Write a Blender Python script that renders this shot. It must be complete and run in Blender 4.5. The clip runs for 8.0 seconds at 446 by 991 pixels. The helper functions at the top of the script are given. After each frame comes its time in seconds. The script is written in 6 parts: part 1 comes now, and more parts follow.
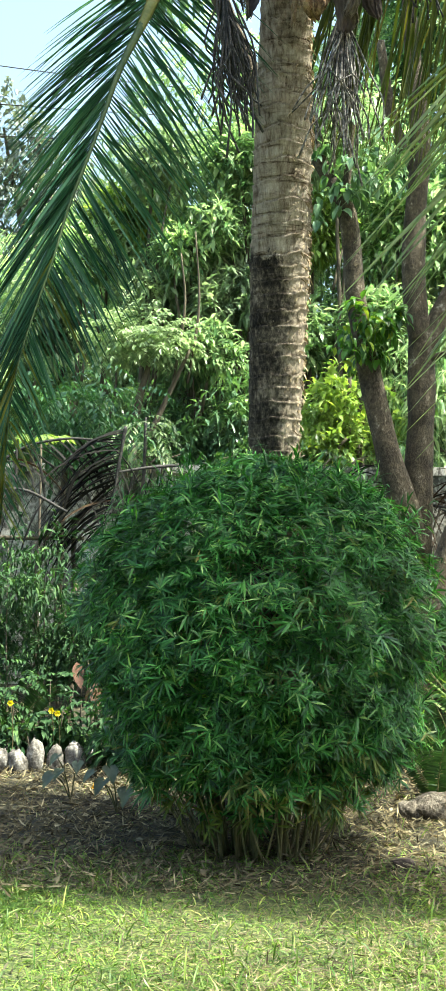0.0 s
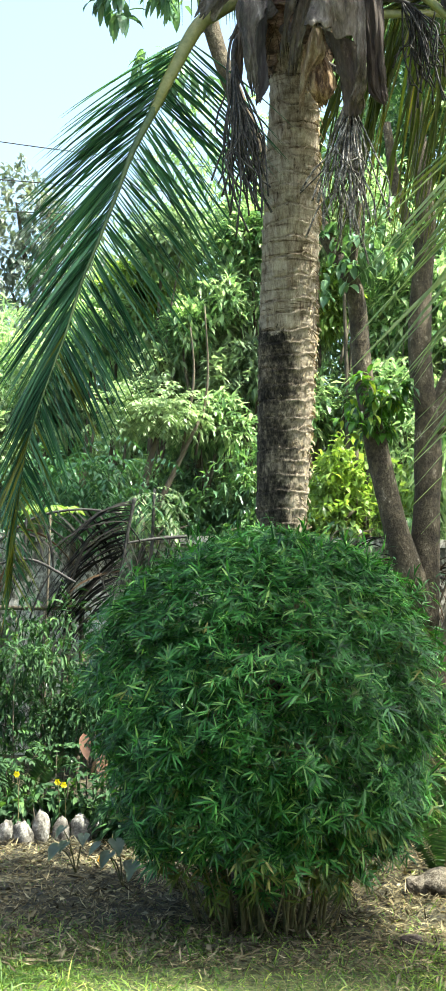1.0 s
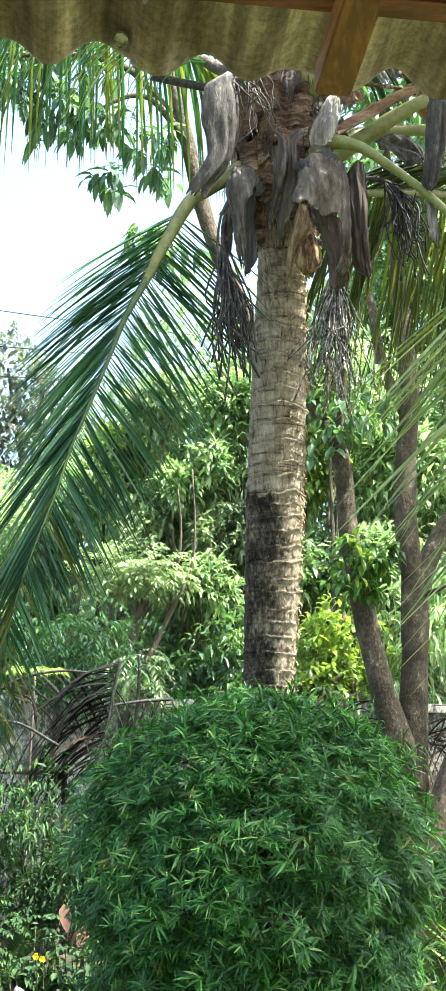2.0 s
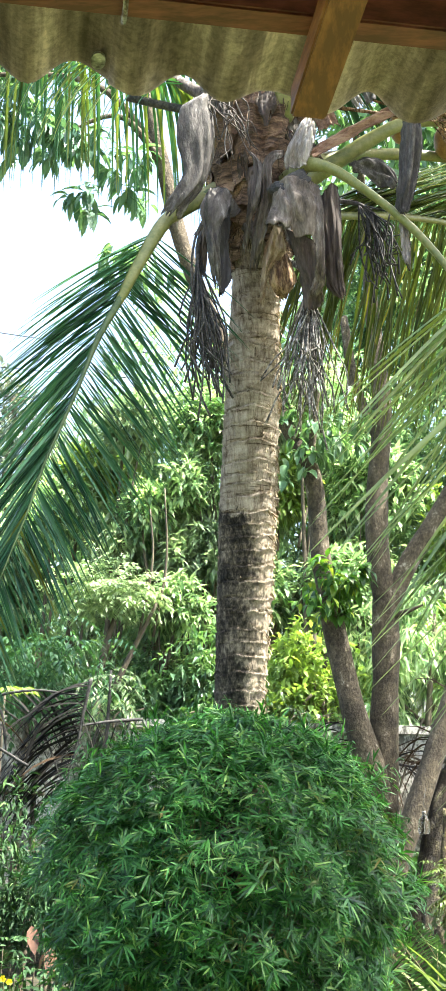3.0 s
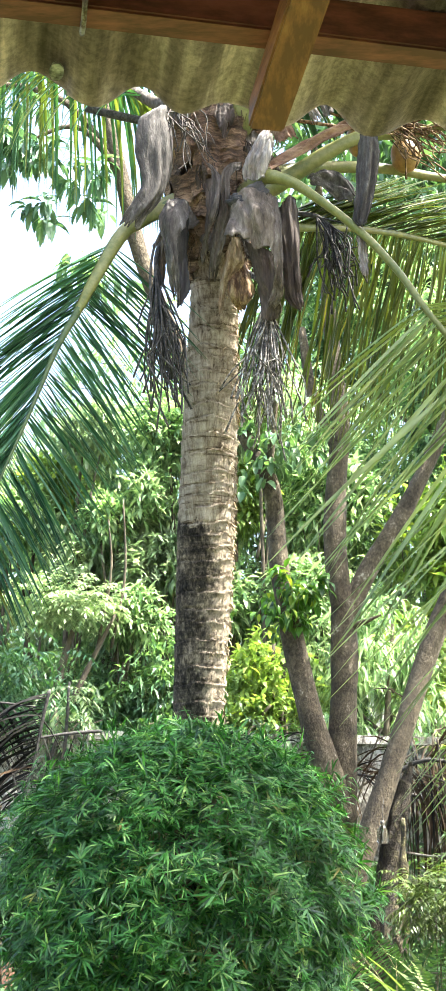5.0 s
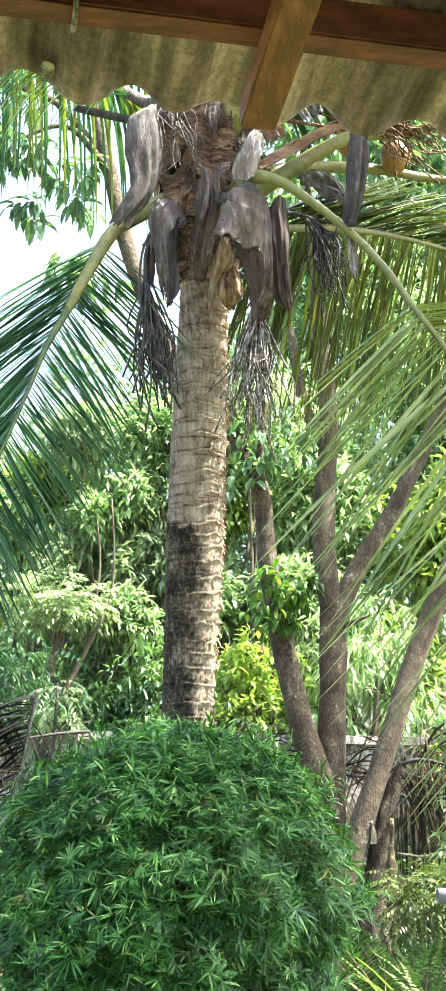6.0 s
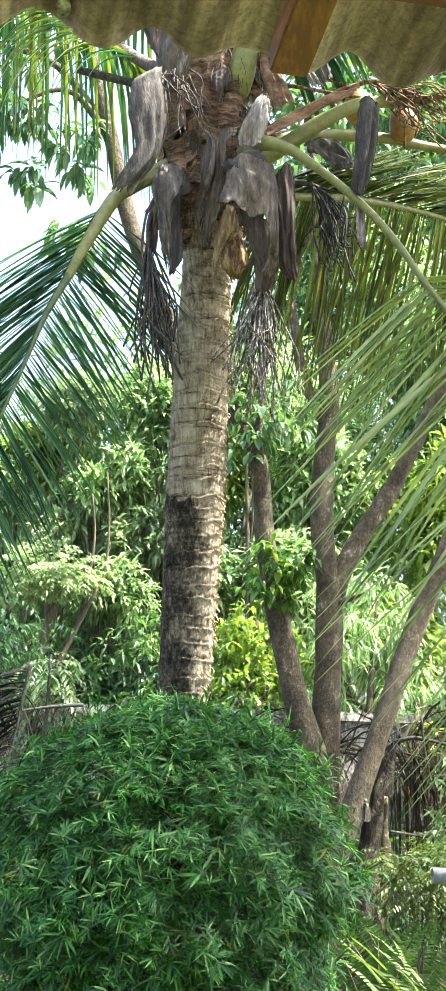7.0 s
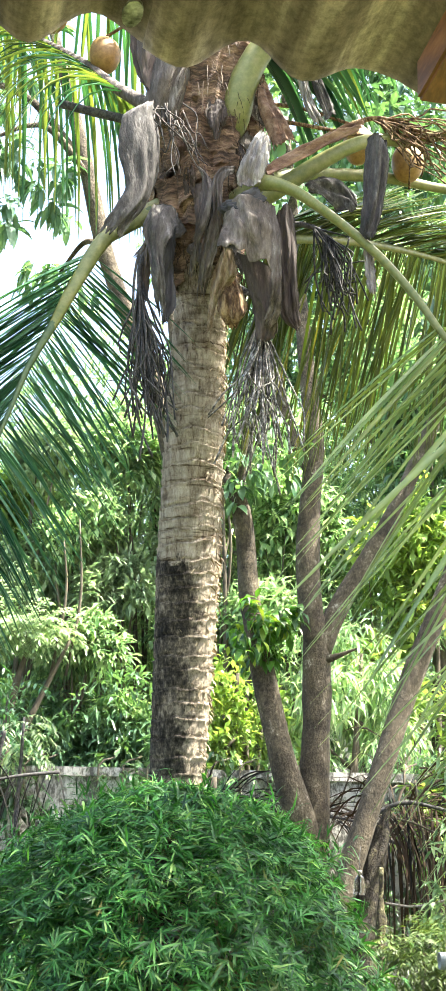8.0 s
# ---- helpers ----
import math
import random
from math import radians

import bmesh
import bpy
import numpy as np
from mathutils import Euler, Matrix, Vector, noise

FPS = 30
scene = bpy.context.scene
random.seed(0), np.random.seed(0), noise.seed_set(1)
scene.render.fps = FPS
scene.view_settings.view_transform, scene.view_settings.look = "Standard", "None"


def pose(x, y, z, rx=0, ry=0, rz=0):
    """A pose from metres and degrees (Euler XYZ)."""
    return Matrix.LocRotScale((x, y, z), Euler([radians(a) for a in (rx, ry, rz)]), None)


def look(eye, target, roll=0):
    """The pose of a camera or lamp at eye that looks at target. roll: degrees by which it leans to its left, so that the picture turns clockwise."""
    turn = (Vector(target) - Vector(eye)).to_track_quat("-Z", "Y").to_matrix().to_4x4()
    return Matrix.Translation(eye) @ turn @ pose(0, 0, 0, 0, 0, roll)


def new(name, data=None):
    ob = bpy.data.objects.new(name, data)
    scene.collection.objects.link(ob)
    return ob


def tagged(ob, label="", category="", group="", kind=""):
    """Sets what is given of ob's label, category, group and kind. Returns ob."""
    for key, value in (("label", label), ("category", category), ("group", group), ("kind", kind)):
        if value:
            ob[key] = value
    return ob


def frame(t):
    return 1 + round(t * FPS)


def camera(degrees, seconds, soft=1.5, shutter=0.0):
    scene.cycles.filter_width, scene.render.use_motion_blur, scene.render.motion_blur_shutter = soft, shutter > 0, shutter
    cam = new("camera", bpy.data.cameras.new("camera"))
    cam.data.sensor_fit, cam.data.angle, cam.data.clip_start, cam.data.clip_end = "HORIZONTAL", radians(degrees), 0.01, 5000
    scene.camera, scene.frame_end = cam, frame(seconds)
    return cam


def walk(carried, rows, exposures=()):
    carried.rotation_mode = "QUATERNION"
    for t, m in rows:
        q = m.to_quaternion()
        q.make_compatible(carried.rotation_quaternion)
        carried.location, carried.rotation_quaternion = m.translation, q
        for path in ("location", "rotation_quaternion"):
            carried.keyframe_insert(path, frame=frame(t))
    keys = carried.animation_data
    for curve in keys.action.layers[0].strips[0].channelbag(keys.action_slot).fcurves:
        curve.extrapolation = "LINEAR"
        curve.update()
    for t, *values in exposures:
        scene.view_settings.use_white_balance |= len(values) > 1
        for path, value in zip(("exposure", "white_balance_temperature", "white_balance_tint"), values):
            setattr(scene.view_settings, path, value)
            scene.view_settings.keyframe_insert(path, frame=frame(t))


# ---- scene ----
cam = camera(20.0, 8.0, 0.75)
PATH = [
    (0, (0.206, 0.01, 1.457), (0.126, 2.008, 1.477), 0.7),
    (0.5, (0.207, -0.009, 1.462), (0.131, 1.989, 1.497), 0.6),
    (1, (0.205, -0.044, 1.462), (0.112, 1.949, 1.593), 1.0),
    (1.5, (0.198, -0.053, 1.457), (0.109, 1.92, 1.772), 1.6),
    (1.7, (0.198, -0.055, 1.454), (0.113, 1.914, 1.808), 1.5),
    (2.8, (0.196, -0.058, 1.447), (0.155, 1.898, 1.862), 1.4),
    (3, (0.196, -0.059, 1.447), (0.165, 1.896, 1.866), 1.5),
    (3.5, (0.198, -0.061, 1.447), (0.2, 1.894, 1.872), 1.2),
    (4, (0.196, -0.061, 1.447), (0.21, 1.892, 1.875), 1.0),
    (4.5, (0.197, -0.064, 1.445), (0.22, 1.888, 1.881), 1.0),
    (6, (0.193, -0.055, 1.447), (0.245, 1.896, 1.885), 1.0),
    (6.5, (0.192, -0.056, 1.443), (0.25, 1.895, 1.881), 1.0),
    (7, (0.16, 0.042, 1.464), (0.225, 2.001, 1.862), 1.8),
    (7.5, (0.07, 0.299, 1.438), (0.124, 2.244, 1.903), 1.7),
    (8, (0.013, 0.426, 1.666), (0.14, 2.37, 2.118), 1.2),
]
EXPOSURES = [(0, 1.80, 6500, -3), (1.5, 2.09, 6450, -1), (3.0, 2.52, 6420, 5), (6.6, 2.70, 6520, 7), (7.0, 2.44, 6520, 6), (7.5, 2.34, 6480, 4), (8.0, 2.66, 6520, 6)]
walk(cam, [(t, look(eye, target, roll)) for t, eye, target, roll in PATH], EXPOSURES)

# ---- light ----
SUN_EL, SUN_AZ = 63.0, 106.0      # degrees; azimuth clockwise from straight ahead (+y)
world = bpy.data.worlds.new("sky")
scene.world = world
world.use_nodes = True
wn = world.node_tree.nodes
sky = wn.new("ShaderNodeTexSky")
sky.sky_type = "NISHITA"
sky.sun_disc = False
sky.sun_elevation = radians(SUN_EL)
sky.sun_rotation = radians(SUN_AZ)
sky.dust_density = 5.0
sky.air_density = 1.0
wn["Background"].inputs["Strength"].default_value = 0.148
world.node_tree.links.new(sky.outputs[0], wn["Background"].inputs["Color"])

sun_data = bpy.data.lights.new("sun", "SUN")
sun_data.energy = 5.0
sun_data.angle = radians(0.6)
sun_data.color = (1.0, 0.95, 0.86)
sun = new("sun", sun_data)
to_sun = Vector((math.sin(radians(SUN_AZ)) * math.cos(radians(SUN_EL)),
                 math.cos(radians(SUN_AZ)) * math.cos(radians(SUN_EL)), math.sin(radians(SUN_EL))))
sun.matrix_world = look(to_sun * 30, (0, 0, 0))

rng = np.random.default_rng(11)


# ---- materials ----
def blank(name):
    m = bpy.data.materials.new(name)
    m.use_nodes = True
    nt = m.node_tree
    return m, nt, nt.nodes["Principled BSDF"]


def put(nt, a, b):
    nt.links.new(a, b)


def ramp(nt, stops):
    r = nt.nodes.new("ShaderNodeValToRGB")
    els = r.color_ramp.elements
    while len(els) < len(stops):
        els.new(0.5)
    for e, (p, c) in zip(els, stops):
        e.position = p
        e.color = (*c, 1)
    return r


def noise_tex(nt, scale, detail=4, rough=0.6, stretch=None, source="Object"):
    tc = nt.nodes.new("ShaderNodeTexCoord")
    n = nt.nodes.new("ShaderNodeTexNoise")
    n.inputs["Scale"].default_value = scale
    n.inputs["Detail"].default_value = detail
    n.inputs["Roughness"].default_value = rough
    if stretch:
        mp = nt.nodes.new("ShaderNodeMapping")
        mp.inputs["Scale"].default_value = stretch
        put(nt, tc.outputs[source], mp.inputs["Vector"])
        put(nt, mp.outputs["Vector"], n.inputs["Vector"])
    else:
        put(nt, tc.outputs[source], n.inputs["Vector"])
    return n


def mixc(nt, fac, a, b, mode="MIX"):
    m = nt.nodes.new("ShaderNodeMix")
    m.data_type = "RGBA"
    m.blend_type = mode
    for sock, v in ((m.inputs[0], fac), (m.inputs[6], a), (m.inputs[7], b)):
        if isinstance(v, (int, float)):
            sock.default_value = v
        elif isinstance(v, tuple):
            sock.default_value = (*v, 1)
        else:
            put(nt, v, sock)
    return m.outputs[2]


def bump(nt, bsdf, height, strength, dist=0.01):
    b = nt.nodes.new("ShaderNodeBump")
    b.inputs["Strength"].default_value = strength
    b.inputs["Distance"].default_value = dist
    put(nt, height, b.inputs["Height"])
    put(nt, b.outputs[0], bsdf.inputs["Normal"])


def leaf_mat(name, dark, light, tip=None, trans=0.35, rough=0.38, per_object=False, glow=(1.15, 1.25, 0.5), scale=5.0, spec=0.5, tip_at=0.86):
    """Foliage: each leaf its own shade, patchy over the plant, light shining through."""
    m, nt, b = blank(name)
    if per_object:
        rnd = nt.nodes.new("ShaderNodeObjectInfo").outputs["Random"]
    else:
        rnd = nt.nodes.new("ShaderNodeNewGeometry").outputs["Random Per Island"]
    stops = [(0.0, dark), (min(0.68, tip_at - 0.1), light)]
    if tip:
        stops += [(tip_at, light), (1.0, tip)]
    r = ramp(nt, stops)
    put(nt, rnd, r.inputs[0])
    n = noise_tex(nt, scale, 3)
    n2 = ramp(nt, [(0.38, (0.62, 0.66, 0.66)), (0.62, (1.2, 1.15, 1.0))])
    put(nt, n.outputs[0], n2.inputs[0])
    col = mixc(nt, 1.0, r.outputs[0], n2.outputs[0], "MULTIPLY")
    put(nt, col, b.inputs["Base Color"])
    b.inputs["Roughness"].default_value = rough
    b.inputs["Specular IOR Level"].default_value = spec
    tr = nt.nodes.new("ShaderNodeBsdfTranslucent")
    tcol = mixc(nt, 1.0, col, glow, "MULTIPLY")
    put(nt, tcol, tr.inputs["Color"])
    mx = nt.nodes.new("ShaderNodeMixShader")
    mx.inputs[0].default_value = trans
    put(nt, b.outputs[0], mx.inputs[1])
    put(nt, tr.outputs[0], mx.inputs[2])
    put(nt, mx.outputs[0], nt.nodes["Material Output"].inputs["Surface"])
    return m


def stuff_mat(name, stops, scale=8, stretch=None, rough=0.8, bumps=0.5, dist=0.01, fine=60, metal=0.0):
    """A solid of mottled colour with relief at two scales."""
    m, nt, b = blank(name)
    n = noise_tex(nt, scale, 6, 0.65, stretch)
    f = noise_tex(nt, fine, 4, 0.7, stretch)
    add = nt.nodes.new("ShaderNodeMath")
    add.operation = "MULTIPLY_ADD"
    put(nt, f.outputs[0], add.inputs[0])
    add.inputs[1].default_value = 0.45
    sc = nt.nodes.new("ShaderNodeMath")
    sc.operation = "MULTIPLY"
    sc.inputs[1].default_value = 0.6
    put(nt, n.outputs[0], sc.inputs[0])
    put(nt, sc.outputs[0], add.inputs[2])
    r = ramp(nt, stops)
    spread = nt.nodes.new("ShaderNodeMapRange")
    spread.inputs["From Min"].default_value = 0.37
    spread.inputs["From Max"].default_value = 0.68
    put(nt, add.outputs[0], spread.inputs["Value"])
    put(nt, spread.outputs[0], r.inputs[0])
    put(nt, r.outputs[0], b.inputs["Base Color"])
    b.inputs["Roughness"].default_value = rough
    b.inputs["Metallic"].default_value = metal
    bump(nt, b, add.outputs[0], bumps, dist)
    return m


M = {}
M["bamboo"] = leaf_mat("bamboo_leaf", (0.005, 0.038, 0.008), (0.058, 0.205, 0.044), (0.24, 0.39, 0.12), 0.32, 0.40, spec=0.35, tip_at=0.84)
M["bamboo_old"] = leaf_mat("bamboo_leaf_old", (0.035, 0.070, 0.014), (0.110, 0.150, 0.030), (0.30, 0.26, 0.10), 0.30, 0.55, spec=0.3)
M["culm"] = stuff_mat("bamboo_culm", [(0.3, (0.05, 0.06, 0.02)), (0.7, (0.16, 0.14, 0.06))], 12, (1, 1, 0.2))
# pale tone and whitish tip colour put haze and sun glints into the leaf
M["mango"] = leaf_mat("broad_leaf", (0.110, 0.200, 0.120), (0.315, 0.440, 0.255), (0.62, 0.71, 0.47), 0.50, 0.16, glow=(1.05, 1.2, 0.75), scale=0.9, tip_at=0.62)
# mango_mid and mango_dark: darker copies of this leaf with shade in the colour
M["mango_mid"] = leaf_mat("shade_toned_leaf", (0.060, 0.135, 0.085), (0.145, 0.250, 0.145), None, 0.38, 0.28, scale=0.9)
M["bough"] = leaf_mat("hanging_mango_leaf", (0.070, 0.155, 0.115), (0.175, 0.285, 0.215), None, 0.38, 0.26, scale=0.9)
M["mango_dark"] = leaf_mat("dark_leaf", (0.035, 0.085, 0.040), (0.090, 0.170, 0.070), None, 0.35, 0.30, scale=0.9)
M["lime"] = leaf_mat("lime_leaf", (0.125, 0.215, 0.060), (0.300, 0.410, 0.140), (0.54, 0.57, 0.16), 0.45, 0.30, scale=1.5)
M["sprout"] = leaf_mat("sprout_leaf", (0.035, 0.100, 0.022), (0.105, 0.235, 0.045), (0.42, 0.50, 0.09), 0.45, 0.30, scale=3, tip_at=0.8)
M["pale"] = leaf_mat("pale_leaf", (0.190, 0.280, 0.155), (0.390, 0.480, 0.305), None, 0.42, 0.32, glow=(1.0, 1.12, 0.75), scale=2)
M["blue"] = leaf_mat("feather_leaf", (0.040, 0.120, 0.060), (0.090, 0.200, 0.095), None, 0.35, 0.40, scale=2)
# aerial haze is put into this grey-green leaf colour
M["far"] = leaf_mat("far_leaf_hazed", (0.135, 0.170, 0.175), (0.235, 0.272, 0.265), None, 0.25, 0.6, scale=0.3)
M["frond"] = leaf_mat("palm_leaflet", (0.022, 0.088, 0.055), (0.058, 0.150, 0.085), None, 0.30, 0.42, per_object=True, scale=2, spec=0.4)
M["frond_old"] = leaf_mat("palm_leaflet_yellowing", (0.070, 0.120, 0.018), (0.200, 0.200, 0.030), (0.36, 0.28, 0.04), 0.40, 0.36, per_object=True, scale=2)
# pale, light and olive copies put sun and shade into the leaflet colour
M["frond_sunlit"] = leaf_mat("palm_leaflet_sunlit", (0.130, 0.200, 0.085), (0.280, 0.345, 0.170), None, 0.45, 0.28, per_object=True, scale=2)
M["frond_lit"] = leaf_mat("palm_leaflet_lit", (0.085, 0.130, 0.034), (0.165, 0.205, 0.065), None, 0.42, 0.32, per_object=True, scale=2)
M["frond_shaded"] = leaf_mat("palm_leaflet_shaded", (0.036, 0.056, 0.011), (0.085, 0.104, 0.024), (0.20, 0.18, 0.045), 0.34, 0.40, per_object=True, scale=2)
M["fern"] = leaf_mat("fern_leaf", (0.018, 0.056, 0.022), (0.050, 0.108, 0.038), None, 0.30, 0.45, scale=3)
M["fern_yellow"] = leaf_mat("feathery_leaf", (0.038, 0.068, 0.015), (0.092, 0.132, 0.030), None, 0.34, 0.45, scale=3)
M["herb"] = leaf_mat("herb_leaf", (0.014, 0.046, 0.017), (0.045, 0.105, 0.038), (0.12, 0.22, 0.07), 0.30, 0.65, scale=3, spec=0.3)
M["taro"] = leaf_mat("grey_green_leaf", (0.050, 0.078, 0.052), (0.085, 0.120, 0.085), None, 0.25, 0.6, scale=10)
M["strap"] = leaf_mat("strap_leaf", (0.060, 0.110, 0.036), (0.140, 0.195, 0.070), None, 0.38, 0.40, scale=6)
M["copper"] = leaf_mat("copper_leaf", (0.11, 0.055, 0.040), (0.17, 0.088, 0.064), None, 0.30, 0.5, scale=10)
M["yellow"] = leaf_mat("yellow_petal", (0.75, 0.60, 0.02), (0.85, 0.70, 0.03), None, 0.3, 0.5)
M["orange"] = leaf_mat("orange_petal", (0.80, 0.38, 0.02), (0.85, 0.45, 0.03), None, 0.3, 0.5)
M["grass"] = leaf_mat("grass_blade", (0.045, 0.120, 0.018), (0.175, 0.275, 0.052), (0.44, 0.46, 0.17), 0.38, 0.5, scale=3)
M["litter"] = leaf_mat("dry_litter", (0.045, 0.036, 0.020), (0.200, 0.175, 0.115), (0.42, 0.37, 0.25), 0.15, 0.8, glow=(1, 0.8, 0.5), scale=6, spec=0.2)
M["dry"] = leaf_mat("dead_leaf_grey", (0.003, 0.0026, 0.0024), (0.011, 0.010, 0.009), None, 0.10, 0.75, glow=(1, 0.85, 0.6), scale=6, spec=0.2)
M["dry_brown"] = leaf_mat("dead_leaf_brown", (0.016, 0.009, 0.005), (0.052, 0.032, 0.019), (0.15, 0.10, 0.06), 0.15, 0.7, glow=(1, 0.8, 0.5), scale=6, spec=0.2)
M["shred"] = leaf_mat("bark_shred", (0.10, 0.075, 0.05), (0.34, 0.27, 0.19), None, 0.10, 0.85, glow=(1, 0.85, 0.6), scale=6, spec=0.2)
M["boot"] = stuff_mat("dead_sheath", [(0.05, (0.015, 0.010, 0.008)), (0.35, (0.056, 0.042, 0.034)), (0.65, (0.110, 0.091, 0.078)), (0.95, (0.27, 0.24, 0.215))], 9, (1, 1, 0.22), 0.8, 1.0, 0.02, 55)
M["boot_grey"] = stuff_mat("grey_hairy_sheath", [(0.05, (0.008, 0.007, 0.006)), (0.40, (0.036, 0.030, 0.027)), (0.70, (0.080, 0.071, 0.065)), (0.95, (0.20, 0.187, 0.175))], 7, (1, 1, 0.4), 0.85, 1.0, 0.015, 42)
M["boot_tan"] = stuff_mat("tan_sheath", [(0.05, (0.022, 0.015, 0.011)), (0.40, (0.080, 0.060, 0.046)), (0.70, (0.150, 0.122, 0.100)), (0.95, (0.30, 0.26, 0.225))], 7, (1, 1, 0.3), 0.8, 0.8, 0.015, 60)
M["boot_dark"] = stuff_mat("black_sheath", [(0.1, (0.010, 0.009, 0.010)), (0.6, (0.030, 0.027, 0.027)), (0.95, (0.07, 0.062, 0.058))], 12, (1, 1, 0.14), 0.7, 0.8, 0.01, 60)
M["boot_red"] = stuff_mat("woody_spathe", [(0.1, (0.060, 0.026, 0.014)), (0.5, (0.16, 0.085, 0.050)), (0.95, (0.30, 0.19, 0.125))], 12, (0.3, 1, 1), 0.8, 0.8, 0.01, 60)
M["husk_tan"] = stuff_mat("tan_fibre", [(0.1, (0.10, 0.062, 0.038)), (0.5, (0.23, 0.165, 0.115)), (0.95, (0.38, 0.30, 0.23))], 20, (1, 1, 0.1), 0.9, 0.9, 0.01, 80)
M["boot_brown"] = stuff_mat("brown_sheath", [(0.05, (0.020, 0.013, 0.010)), (0.5, (0.052, 0.036, 0.029)), (0.95, (0.115, 0.085, 0.068))], 12, (1, 1, 0.14), 0.85, 1.0, 0.014, 60)
M["fibre"] = stuff_mat("palm_fibre", [(0.25, (0.045, 0.025, 0.016)), (0.55, (0.165, 0.100, 0.066)), (0.85, (0.32, 0.215, 0.145))], 14, (0.3, 0.3, 1.6), 0.9, 1.0, 0.02, 70)
M["husk"] = stuff_mat("orange_husk", [(0.3, (0.060, 0.030, 0.014)), (0.55, (0.17, 0.100, 0.050)), (0.8, (0.32, 0.22, 0.125))], 30, (1, 1, 0.4), 0.9, 0.9, 0.01, 90)
M["boot_pale"] = stuff_mat("bleached_sheath", [(0.05, (0.05, 0.040, 0.033)), (0.45, (0.17, 0.145, 0.125)), (0.9, (0.36, 0.33, 0.30))], 12, (1, 1, 0.14), 0.75, 0.9, 0.012, 60)
M["strand"] = stuff_mat("dry_flower_stalk", [(0.25, (0.030, 0.025, 0.020)), (0.5, (0.105, 0.092, 0.078)), (0.8, (0.38, 0.35, 0.31))], 40, None, 0.8, 0.3)
M["strand_dark"] = stuff_mat("dark_flower_stalk", [(0.3, (0.012, 0.011, 0.011)), (0.7, (0.055, 0.049, 0.045))], 30, None, 0.8, 0.3)
M["petiole"] = stuff_mat("green_petiole", [(0.1, (0.105, 0.120, 0.032)), (0.5, (0.155, 0.160, 0.046)), (0.95, (0.22, 0.205, 0.080))], 5, (1, 1, 1), 0.45, 0.2, 0.005, 40)
M["rachis"] = stuff_mat("frond_rachis", [(0.3, (0.10, 0.14, 0.03)), (0.7, (0.26, 0.25, 0.08))], 6, None, 0.45, 0.2)
M["rachis_green"] = stuff_mat("frond_rachis_green", [(0.3, (0.032, 0.065, 0.022)), (0.7, (0.075, 0.105, 0.038))], 6, None, 0.45, 0.2)
M["coconut"] = stuff_mat("golden_coconut", [(0.2, (0.17, 0.085, 0.018)), (0.8, (0.30, 0.17, 0.045))], 6, None, 0.5, 0.1)
M["treebark"] = stuff_mat("grey_bark", [(0.02, (0.016, 0.012, 0.007)), (0.36, (0.054, 0.041, 0.026)), (0.66, (0.098, 0.077, 0.050)), (0.86, (0.17, 0.140, 0.098)), (0.99, (0.38, 0.34, 0.27))], 9, (1, 1, 0.7), 0.95, 1.0, 0.03, 60)
M["rootbark"] = stuff_mat("dark_gnarled_bark", [(0.05, (0.008, 0.006, 0.004)), (0.5, (0.030, 0.022, 0.013)), (0.8, (0.062, 0.052, 0.024)), (0.98, (0.16, 0.135, 0.075))], 20, (1, 1, 0.7), 0.95, 1.0, 0.06, 60)
M["twig"] = stuff_mat("twig_bark", [(0.2, (0.040, 0.031, 0.020)), (0.8, (0.12, 0.098, 0.066))], 10, (1, 1, 0.3), 0.9, 0.5)
M["moss"] = stuff_mat("mossy_wood", [(0.1, (0.018, 0.013, 0.008)), (0.5, (0.050, 0.040, 0.018)), (0.72, (0.085, 0.078, 0.024)), (0.95, (0.24, 0.21, 0.13))], 30, None, 0.95, 0.8, 0.02)
M["plaster"] = stuff_mat("stained_plaster", [(0.32, (0.10, 0.09, 0.075)), (0.5, (0.28, 0.26, 0.225)), (0.75, (0.56, 0.52, 0.47))], 5, (1, 1, 0.6), 0.9, 0.4, 0.01, 40)
M["stone"] = stuff_mat("whitewashed_stone", [(0.10, (0.030, 0.025, 0.019)), (0.42, (0.110, 0.098, 0.084)), (0.66, (0.21, 0.195, 0.175)), (0.92, (0.46, 0.45, 0.42))], 14, None, 0.85, 0.6, 0.01, 70)
M["rock"] = stuff_mat("rough_rock", [(0.2, (0.040, 0.033, 0.024)), (0.55, (0.115, 0.095, 0.072)), (0.85, (0.21, 0.18, 0.145))], 8, None, 0.9, 1.0, 0.03, 60)
M["timber_red"] = stuff_mat("red_brown_timber", [(0.2, (0.110, 0.032, 0.018)), (0.8, (0.36, 0.110, 0.070))], 8, (0.25, 1, 1), 0.6, 0.3, 0.004, 50)
M["timber"] = stuff_mat("orange_timber", [(0.28, (0.160, 0.058, 0.020)), (0.55, (0.31, 0.118, 0.040)), (0.8, (0.42, 0.19, 0.075))], 9, (1, 0.22, 1), 0.6, 0.4, 0.004, 60)
M["housewall"] = stuff_mat("house_wall_plaster", [(0.3, (0.09, 0.075, 0.06)), (0.7, (0.17, 0.145, 0.12))], 4, None, 0.9, 0.3, 0.005, 50)
M["pipe"] = stuff_mat("pale_plastic_pipe", [(0.2, (0.15, 0.16, 0.16)), (0.8, (0.30, 0.32, 0.32))], 12, None, 0.5, 0.2, 0.003, 60)
M["steel"] = stuff_mat("rusty_steel", [(0.3, (0.10, 0.07, 0.05)), (0.7, (0.36, 0.33, 0.30))], 40, None, 0.45, 0.3, 0.003, 120, 0.8)
